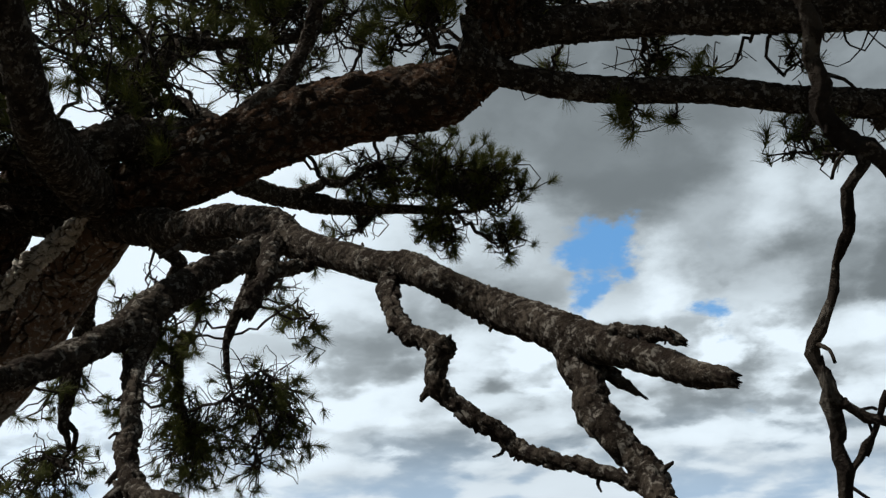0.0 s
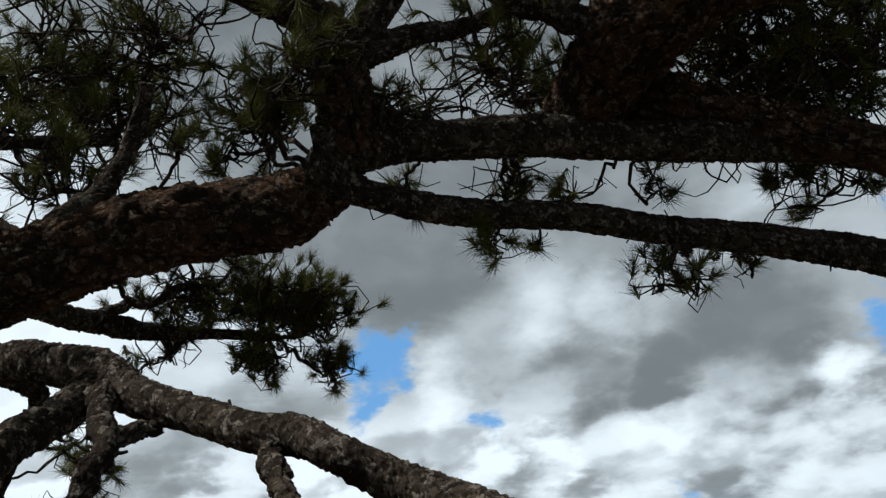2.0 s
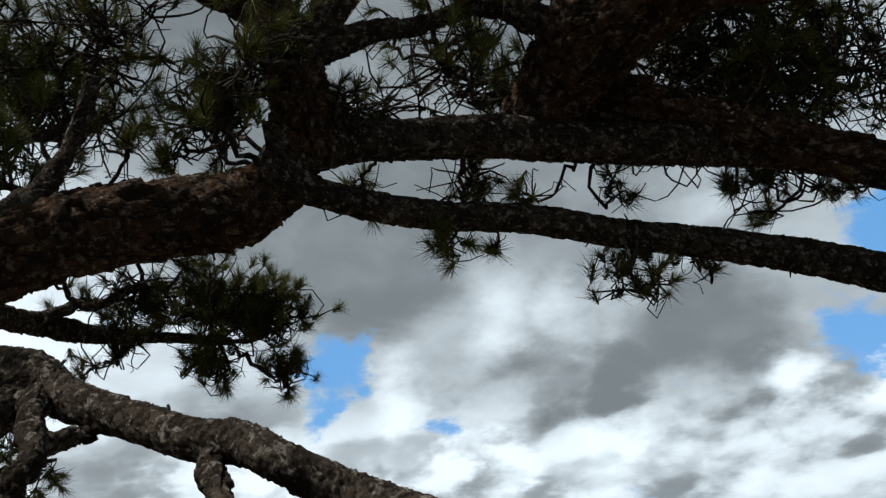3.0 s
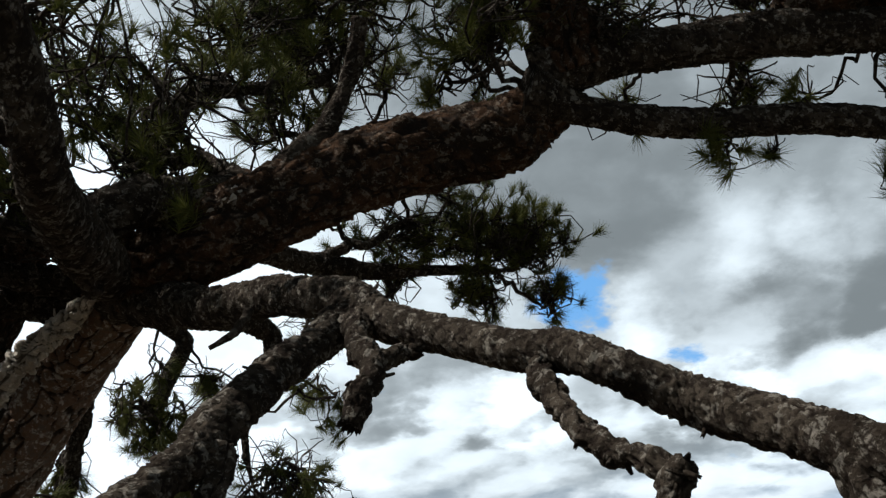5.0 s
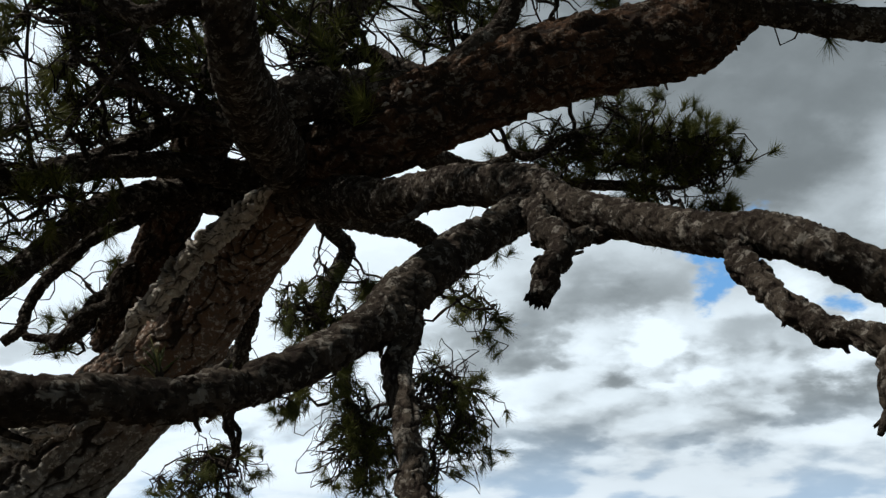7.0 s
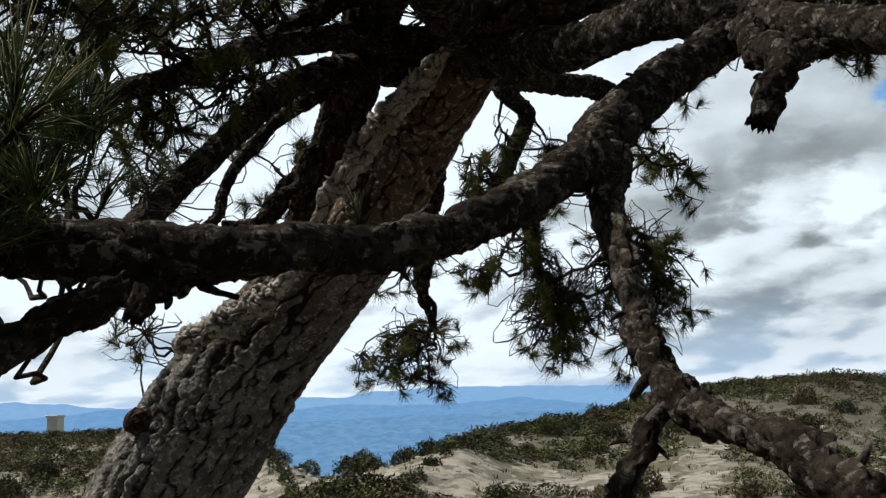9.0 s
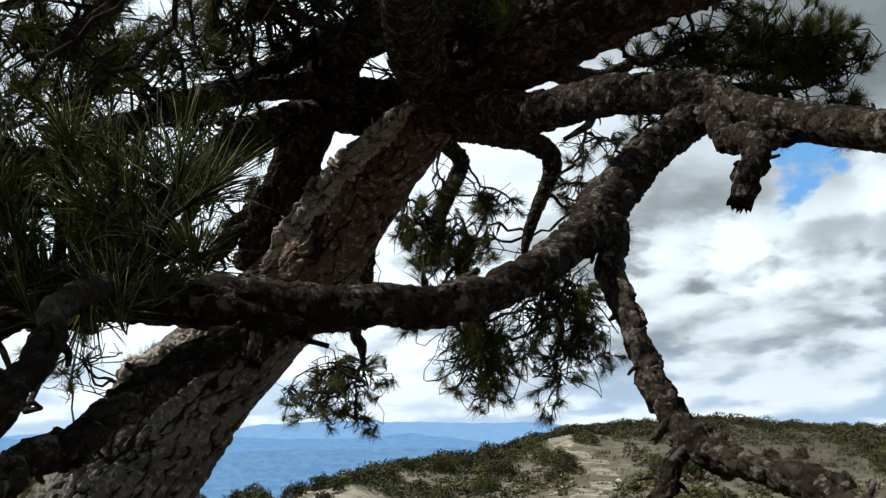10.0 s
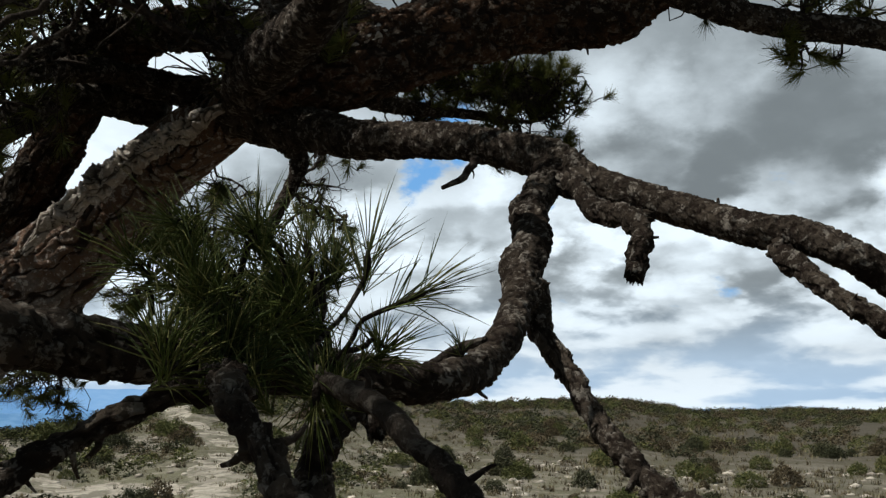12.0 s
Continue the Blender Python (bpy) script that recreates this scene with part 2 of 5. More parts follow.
    for name, a, b, c in (("scrub", rgb(0.050, 0.062, 0.020), rgb(0.105, 0.112, 0.040), rgb(0.19, 0.17, 0.075)),
                          ("heath", rgb(0.050, 0.042, 0.026), rgb(0.090, 0.070, 0.040), rgb(0.15, 0.12, 0.07)),
                          ("straw", rgb(0.13, 0.12, 0.07), rgb(0.20, 0.18, 0.115), rgb(0.30, 0.27, 0.19)),
                          ("dark_scrub", rgb(0.026, 0.032, 0.017), rgb(0.056, 0.060, 0.030), rgb(0.10, 0.092, 0.048))):
        m, n = material(name)
        r = n.add("ShaderNodeNewGeometry").outputs["Random Per Island"]
        o = n.add("ShaderNodeObjectInfo").outputs["Random"]
        col = n.mix(n.span(r, 0.1, 0.8), a, b)
        col = n.mix(n.span(n.math("ADD", r, n.math("MULTIPLY", o, 0.5)), 0.95, 1.4, 0, 0.8), col, c)
        finish(n, col, 0.8, spec=0.15)
        mats[name] = m

    m, n = material("weathered_concrete")
    p = n.add("ShaderNodeTexCoord").outputs["Object"]
    finish(n, n.mix(n.noise(p, 1.5, 6).outputs[0], rgb(0.55, 0.535, 0.50), rgb(0.72, 0.705, 0.67)), 0.9)
    mats["concrete"] = m

    # ranges kilometres off: a plain glowing backdrop, air haze painted into the colour
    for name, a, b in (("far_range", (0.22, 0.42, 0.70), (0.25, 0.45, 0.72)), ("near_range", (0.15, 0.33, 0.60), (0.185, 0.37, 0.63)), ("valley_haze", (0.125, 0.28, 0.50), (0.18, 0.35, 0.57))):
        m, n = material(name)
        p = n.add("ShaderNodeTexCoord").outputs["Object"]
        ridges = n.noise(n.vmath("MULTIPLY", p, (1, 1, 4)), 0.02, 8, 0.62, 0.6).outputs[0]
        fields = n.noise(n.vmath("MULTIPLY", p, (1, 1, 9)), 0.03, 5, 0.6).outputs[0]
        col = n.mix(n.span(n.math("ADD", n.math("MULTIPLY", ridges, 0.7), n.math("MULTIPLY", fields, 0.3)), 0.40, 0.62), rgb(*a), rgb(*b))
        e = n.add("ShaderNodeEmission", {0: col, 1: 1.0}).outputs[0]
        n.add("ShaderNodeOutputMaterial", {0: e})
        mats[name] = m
    return mats


MATS = build_materials()


# ---- mesh helpers ----
def mesh_object(name, verts, faces, mat, parent=None, origin=(0, 0, 0), smooth=False, crack=None, label=""):
    me = bpy.data.meshes.new(name)
    v = np.asarray(verts, dtype=np.float32) - np.asarray(origin, dtype=np.float32)
    fill_mesh(me, v, faces)
    me.materials.append(mat)
    if crack is not None:
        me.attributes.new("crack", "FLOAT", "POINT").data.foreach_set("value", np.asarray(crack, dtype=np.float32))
    if smooth:
        me.polygons.foreach_set("use_smooth", np.ones(len(me.polygons), dtype=bool))
    me.update()
    ob = new(name, me)
    if parent is not None:
        ob.parent = parent
        ob.location = Vector(origin) - parent_place(parent)
    else:
        ob.location = origin
    return tagged(ob, label)


def fill_mesh(me, v, faces):
    """Puts vertices and faces, all of one size, into a mesh."""
    f = np.asarray(faces, dtype=np.int32)
    me.vertices.add(len(v))
    me.vertices.foreach_set("co", np.asarray(v, dtype=np.float32).ravel())
    me.loops.add(f.size)
    me.loops.foreach_set("vertex_index", f.ravel())
    me.polygons.add(len(f))
    me.polygons.foreach_set("loop_start", np.arange(0, f.size, f.shape[1], dtype=np.int32))
    me.update(calc_edges=True)
    me.validate()


def parent_place(ob):
    p = Vector(ob.location)
    while ob.parent:
        ob = ob.parent
        p += Vector(ob.location)
    return p


def hashed(i, j, k, s):
    h = np.sin(i * 127.1 + j * 311.7 + k * 74.7 + s * 53.3) * 43758.5453
    return h - np.floor(h)


def cells(p):
    """Distances to the nearest and next feature point, a random value of the nearest cell and the way from its point."""
    base = np.floor(p)
    f1 = np.full(len(p), 9.0)
    f2 = np.full(len(p), 9.0)
    idv = np.zeros(len(p))
    way = np.zeros(p.shape)
    for dx in (-1, 0, 1):
        for dy in (-1, 0, 1):
            for dz in (-1, 0, 1):
                c = base + (dx, dy, dz)
                q = c + np.stack([hashed(c[:, 0], c[:, 1], c[:, 2], s) for s in (1, 2, 3)], 1)
                dd = np.linalg.norm(p - q, axis=1)
                near = dd < f1
                f2 = np.where(near, f1, np.minimum(f2, dd))
                idv = np.where(near, hashed(c[:, 0], c[:, 1], c[:, 2], 7), idv)
                way = np.where(near[:, None], p - q, way)
                f1 = np.where(near, dd, f1)
    return f1, f2, idv, way


def value_noise(p):
    b = np.floor(p)
    f = p - b
    f = f * f * (3 - 2 * f)
    out = np.zeros(len(p))
    for dx in (0, 1):
        for dy in (0, 1):
            for dz in (0, 1):
                w = np.where(dx, f[:, 0], 1 - f[:, 0]) * np.where(dy, f[:, 1], 1 - f[:, 1]) * np.where(dz, f[:, 2], 1 - f[:, 2])
                out += w * hashed(b[:, 0] + dx, b[:, 1] + dy, b[:, 2] + dz, 5)
    return out * 2 - 1


def spline(points, step):
    """Catmull-Rom samples of rows x, y, z, radius, about step apart."""
    p = np.array(points, dtype=float)
    p = np.vstack([2 * p[0] - p[1], p, 2 * p[-1] - p[-2]])
    out = []
    for i in range(1, len(p) - 2):
        n = max(2, int(np.linalg.norm(p[i + 1, :3] - p[i, :3]) / step))
        t = np.linspace(0, 1, n, endpoint=False)[:, None]
        a, b, c, d = p[i - 1], p[i], p[i + 1], p[i + 2]
        out.append(0.5 * (2 * b + (c - a) * t + (2 * a - 5 * b + 4 * c - d) * t ** 2 + (3 * b - 3 * c + d - a) * t ** 3))
    out.append(p[-2][None])
    out = np.vstack(out)
    out[:, 3] = np.maximum(out[:, 3], 0.0015)
    return out


def frames_along(c):
    t = np.gradient(c, axis=0)
    t /= np.linalg.norm(t, axis=1)[:, None] + 1e-12
    u = np.cross(t[0], (0.3, 0.2, 1.0))
    u /= np.linalg.norm(u)
    us = [u]
    for i in range(1, len(c)):
        u = us[-1] - t[i] * np.dot(us[-1], t[i])
        us.append(u / (np.linalg.norm(u) + 1e-12))
    us = np.array(us)
    return t, us, np.cross(t, us)


def tube(points, sides, step, plate=0.0, relief=0.0, ragged=0.0, seed=0):
    """A bark-covered tube: verts, faces and how deep in a crack each vertex lies."""
    s = spline(points, step)
    t, u, v = frames_along(s[:, :3])
    ang = np.linspace(0, 2 * np.pi, sides, endpoint=False)
    n = len(s)
    nrm = u[:, None] * np.cos(ang)[None, :, None] + v[:, None] * np.sin(ang)[None, :, None]
    base = (s[:, None, :3] + nrm * s[:, None, 3:4]).reshape(-1, 3)
    nr = nrm.reshape(-1, 3)
    rad = np.repeat(s[:, 3], sides)
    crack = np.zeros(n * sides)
    off = np.zeros(n * sides)
    mean = max(s[:, 3].mean(), 0.01)
    off += rad * 0.05 * value_noise(base * (0.30 / mean) + seed) + rad * 0.03 * value_noise(base * (1.3 / mean) + seed + 9)
    if plate > 0:
        # plates are longer along the grain than across it
        along = np.concatenate([[0], np.cumsum(np.linalg.norm(np.diff(s[:, :3], axis=0), axis=1))])
        q = np.stack([nr[:, 0] * rad, nr[:, 1] * rad, nr[:, 2] * rad], 1)
        axial = np.repeat(along, sides)
        q = (q + t.repeat(sides, 0) * axial[:, None] * (0.22 if plate > 0.08 else 0.36)) / plate
        q += 0.25 * np.stack([value_noise(base / plate * 1.5 + k * 11 + seed) for k in range(3)], 1)
        f1, f2, idv, way = cells(q + seed * 3.7)
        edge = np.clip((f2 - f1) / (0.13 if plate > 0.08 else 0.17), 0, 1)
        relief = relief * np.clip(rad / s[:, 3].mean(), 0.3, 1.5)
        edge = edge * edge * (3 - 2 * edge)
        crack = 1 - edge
        # each plate is a flake, raised at one edge, with smaller flakes on it
        g1, g2, gid, _ = cells(q * 2.3 + seed * 1.9)
        flake = np.clip((g2 - g1) / 0.22, 0, 1)
        lifted = np.clip((way * t.repeat(sides, 0)).sum(1), -0.6, 0.6) * (1.5 if plate < 0.08 else 0.7)
        smooth = plate > 0.08
        off += relief * (edge * ((0.9 + 0.2 * idv if smooth else 0.7 + 0.5 * idv) + lifted) - 0.7) + relief * (0.26 if smooth else 0.42) * (flake * gid - 0.4) + relief * 0.25 * value_noise(base / plate * 6 + seed)
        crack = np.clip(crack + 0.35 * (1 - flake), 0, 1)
    verts = base + nr * off[:, None]
    if ragged > 0:
        # splintered end
        e = verts[-sides:]
        e += t[-1] * (np.random.rand(sides, 1) - 0.3) * ragged
        verts[-sides:] = e
    i = (np.arange(n - 1)[:, None] * sides + np.arange(sides)[None]).ravel()
    j = (np.arange(n - 1)[:, None] * sides + (np.arange(sides)[None] + 1) % sides).ravel()
    m = len(verts)
    k = np.arange(sides)
    k2 = (k + 1) % sides
    e = (n - 1) * sides
    faces = np.vstack([np.stack([i, j, j + sides], 1), np.stack([i, j + sides, i + sides], 1),
                       np.stack([k2, k, np.full(sides, m)], 1), np.stack([e + k, e + k2, np.full(sides, m + 1)], 1)])
    verts = np.vstack([verts, s[0, :3], s[-1, :3] - t[-1] * ragged * 0.4])
    crack = np.concatenate([crack, [0, 0.5]])
    return verts, faces, crack


def thin_tube(rows, sides=4):
    """A plain thin twig straight through its rows."""
    p = np.array(rows)
    t = np.gradient(p[:, :3], axis=0)
    t /= np.linalg.norm(t, axis=1)[:, None] + 1e-12
    u = np.cross(t, (0.31, 0.77, 0.55))
    u /= np.linalg.norm(u, axis=1)[:, None] + 1e-12
    v = np.cross(t, u)
    ang = np.linspace(0, 2 * np.pi, sides, endpoint=False)
    ring = u[:, None] * np.cos(ang)[None, :, None] + v[:, None] * np.sin(ang)[None, :, None]
    verts = (p[:, None, :3] + ring * p[:, None, 3:4]).reshape(-1, 3)
    n = len(p)
    i = (np.arange(n - 1)[:, None] * sides + np.arange(sides)[None]).ravel()
    j = (np.arange(n - 1)[:, None] * sides + (np.arange(sides)[None] + 1) % sides).ravel()
    faces = np.vstack([np.stack([i, j, j + sides], 1), np.stack([i, j + sides, i + sides], 1)])
    return verts, faces, np.zeros(len(verts))


def joined(pieces):
    vs, fs, cs, k = [], [], [], 0
    for v, f, c in pieces:
        vs.append(v)
        fs.append(f + k)
        cs.append(c)
        k += len(v)
    return np.vstack(vs), np.vstack(fs), np.concatenate(cs)


# ---- ground ----
EYE = np.array((-0.1, 0.2))
# skyline of the heath: bearing, height angle, distance
SKYLINE = [(-180, -2.0, 60), (-90, -1.4, 110), (-60, -0.9, 150), (-37, -1.1, 150), (-31, -1.3, 120), (-27, -2.2, 75), (-20.5, -3.1, 36), (-16, -2.7, 42), (-11.4, -2.2, 58), (-6.6, -1.5, 78), (-3.5, -0.8, 95),
           (0, 0.0, 110), (2.6, 0.2, 125), (7, 0.55, 140), (10, 0.2, 150), (16, -0.10, 180), (20.7, 0.2, 210), (24.5, 0.12, 230), (28.6, -0.35, 280), (35, -0.25, 330), (45, -0.3, 300), (90, -1.0, 150), (180, -2.0, 60)]


def ground_height(x, y):
    """Height of the heath: level under the tree, up to the skyline, then down to the valley."""
    dx, dy = np.asarray(x) - EYE[0], np.asarray(y) - EYE[1]
    r = np.hypot(dx, dy)
    az = np.degrees(np.arctan2(dx, dy))
    sk = np.array(SKYLINE)
    el, rc = np.interp(az, sk[:, 0], sk[:, 1]), np.interp(az, sk[:, 0], sk[:, 2])
    top = 1.5 + rc * np.tan(np.radians(el))
    s = np.clip((r - 10) / (rc - 10), 0, 1)
    h = top * (0.45 * s + 0.55 * s * s * (3 - 2 * s))
    # the pine stands on a knoll: the ground falls away round it before it climbs again
    near, far = np.clip((r - 5) / 20, 0, 1), np.clip((r - 40) / np.maximum(rc - 40, 15), 0, 1)
    h = h * np.clip((r - 25) / 40, 0, 1) - 2.7 * near * near * (3 - 2 * near) * (1 - far * far * (3 - 2 * far)) * np.clip((rc - 20) / 30, 0, 1)
    past = np.maximum(r - rc, 0)
    h = h - 0.00004 * past ** 2 * 12 - past * 0.10
    h = np.maximum(h, -320.0)
    p = np.stack([np.ravel(x), np.ravel(y), np.zeros(np.size(x))], 1).astype(float)
    bumps = (value_noise(p * 0.11) * 0.30 + value_noise(p * 0.5 + 3) * 0.10 + value_noise(p * 2.1 + 8) * 0.03).reshape(np.shape(x))
    return h + bumps * np.clip((r - 2) / 20, 0.15, 1) * np.clip(r / 12, 0, 1)


def build_ground():
    rings = np.concatenate([[0.0], np.geomspace(0.6, 4200, 150)])
    az = np.radians(np.concatenate([np.arange(-60, 60, 0.6), np.arange(60, 300, 3.0)]))
    x = EYE[0] + rings[:, None] * np.sin(az)[None]
    y = EYE[1] + rings[:, None] * np.cos(az)[None]
    z = ground_height(x, y)
    verts = np.stack([x, y, z], -1).reshape(-1, 3)
    n = len(az)
    i = np.arange(len(rings) - 1)[:, None] * n + np.arange(n)[None]
    j = np.arange(len(rings) - 1)[:, None] * n + (np.arange(n)[None] + 1) % n
    faces = np.stack([j, i, i + n, j + n], -1).reshape(-1, 4)
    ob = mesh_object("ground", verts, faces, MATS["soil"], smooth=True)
    tagged(ob, "dry sandy heath ground with patches of withered grass", "ground", kind="structure")


build_ground()


def polar(az, r):
    a = np.radians(az)
    return EYE[0] + r * np.sin(a), EYE[1] + r * np.cos(a)


TRODDEN = []


def clear_of_paths(x, y, room):
    """Whether a spot stays off the trodden sand."""
    x, y = np.atleast_1d(x), np.atleast_1d(y)
    free = np.ones(len(x), dtype=bool)
    for s in TRODDEN:
        gap = np.hypot(x[:, None] - s[None, :, 0], y[:, None] - s[None, :, 1]) - s[None, :, 3] * 0.45
        free &= gap.min(1) > room
    return free


def build_path(name, rows, label):
    """A trodden strip that lies just above the ground: rows of bearing, distance, width."""
    p = np.array([(*polar(a, r), 0.0, w) for a, r, w in rows])
    s = spline(p, 0.7)
    TRODDEN.append(s)
    t = np.gradient(s[:, :2], axis=0)
    t /= np.linalg.norm(t, axis=1)[:, None]
    nrm = np.stack([-t[:, 1], t[:, 0]], 1)
    k = 9
    across = np.linspace(-0.5, 0.5, k)
    wob = 1 + 0.45 * value_noise(np.stack([s[:, 0] * 0.45, s[:, 1] * 0.45, 0 * s[:, 0]], 1))
    xy = s[:, None, :2] + nrm[:, None] * (across[None, :, None] * (s[:, 3] * wob)[:, None, None])
    edge = (1 - np.abs(across) * 2) ** 0.5
    z = ground_height(xy[..., 0], xy[..., 1]) + 0.05 * edge[None] - 0.01
    verts = np.concatenate([xy, z[..., None]], -1).reshape(-1, 3)
    n = len(s)
    i = np.arange(n - 1)[:, None] * k + np.arange(k - 1)[None]
    faces = np.stack([i, i + 1, i + 1 + k, i + k], -1).reshape(-1, 4)
    tagged(mesh_object(name, verts, faces, MATS["sand"], smooth=True), label, "path", kind="structure")


build_path("path", [(-9, 22, 3.4), (-5, 28, 3.4), (-1.8, 34, 3.0), (-0.8, 40, 2.4), (0.9, 47, 1.9), (0.6, 55, 1.8), (1.6, 64, 1.9), (1.0, 74, 2.0), (-0.6, 85, 2.0), (-1.0, 97, 2.0)], "pale trodden sand path across the dry heath")
build_path("sand_clearing", [(-28, 51, 6), (-24, 47, 7), (-19, 45, 8), (-13, 47, 7), (-8, 50, 7), (-4, 48, 7), (-1, 48, 5)], "pale stony sand clearing between low bushes")


def build_backdrop():
    rng = np.random.RandomState(31)
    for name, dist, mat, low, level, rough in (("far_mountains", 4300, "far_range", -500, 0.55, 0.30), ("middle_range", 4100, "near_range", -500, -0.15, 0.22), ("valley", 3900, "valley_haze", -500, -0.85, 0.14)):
        az = np.arange(-180, 180, 0.2)
        el = np.full(len(az), level)
        off = rng.rand() * 90
        for k in range(6):
            f = 0.09 * 2.1 ** k
            q = np.stack([az * f + off, 0 * az + k * 7.3, 0 * az], 1)
            el = el + rough * 1.9 ** -k * (1 - 2 * np.abs(value_noise(q)))
        if name == "far_mountains":
            el = el - 0.80 * np.clip((az - 2) / 20, 0, 1.6) - 0.3 * np.clip((-20 - az) / 10, 0, 1)
        elif name == "middle_range":
            el = el - 0.9 * np.clip((az + 9) / 8, 0, 1)
        x, y = polar(az, dist)
        top = np.stack([x, y, 1.5 + dist * np.tan(np.radians(el))], 1)
        mid = np.stack([x, y, top[:, 2] * 0.2 + low * 0.3], 1)
        bot = np.stack([x * 0.97, y * 0.97, np.full(len(az), float(low))], 1)
        n = len(az)
        i = np.arange(n)
        j = (i + 1) % n
        faces = np.vstack([np.stack([i, j, j + n, i + n], 1), np.stack([i + n, j + n, j + 2 * n, i + 2 * n], 1)])
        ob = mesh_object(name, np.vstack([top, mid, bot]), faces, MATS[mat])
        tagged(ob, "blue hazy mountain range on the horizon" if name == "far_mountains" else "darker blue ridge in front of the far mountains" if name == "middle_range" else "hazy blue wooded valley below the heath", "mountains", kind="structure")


build_backdrop()


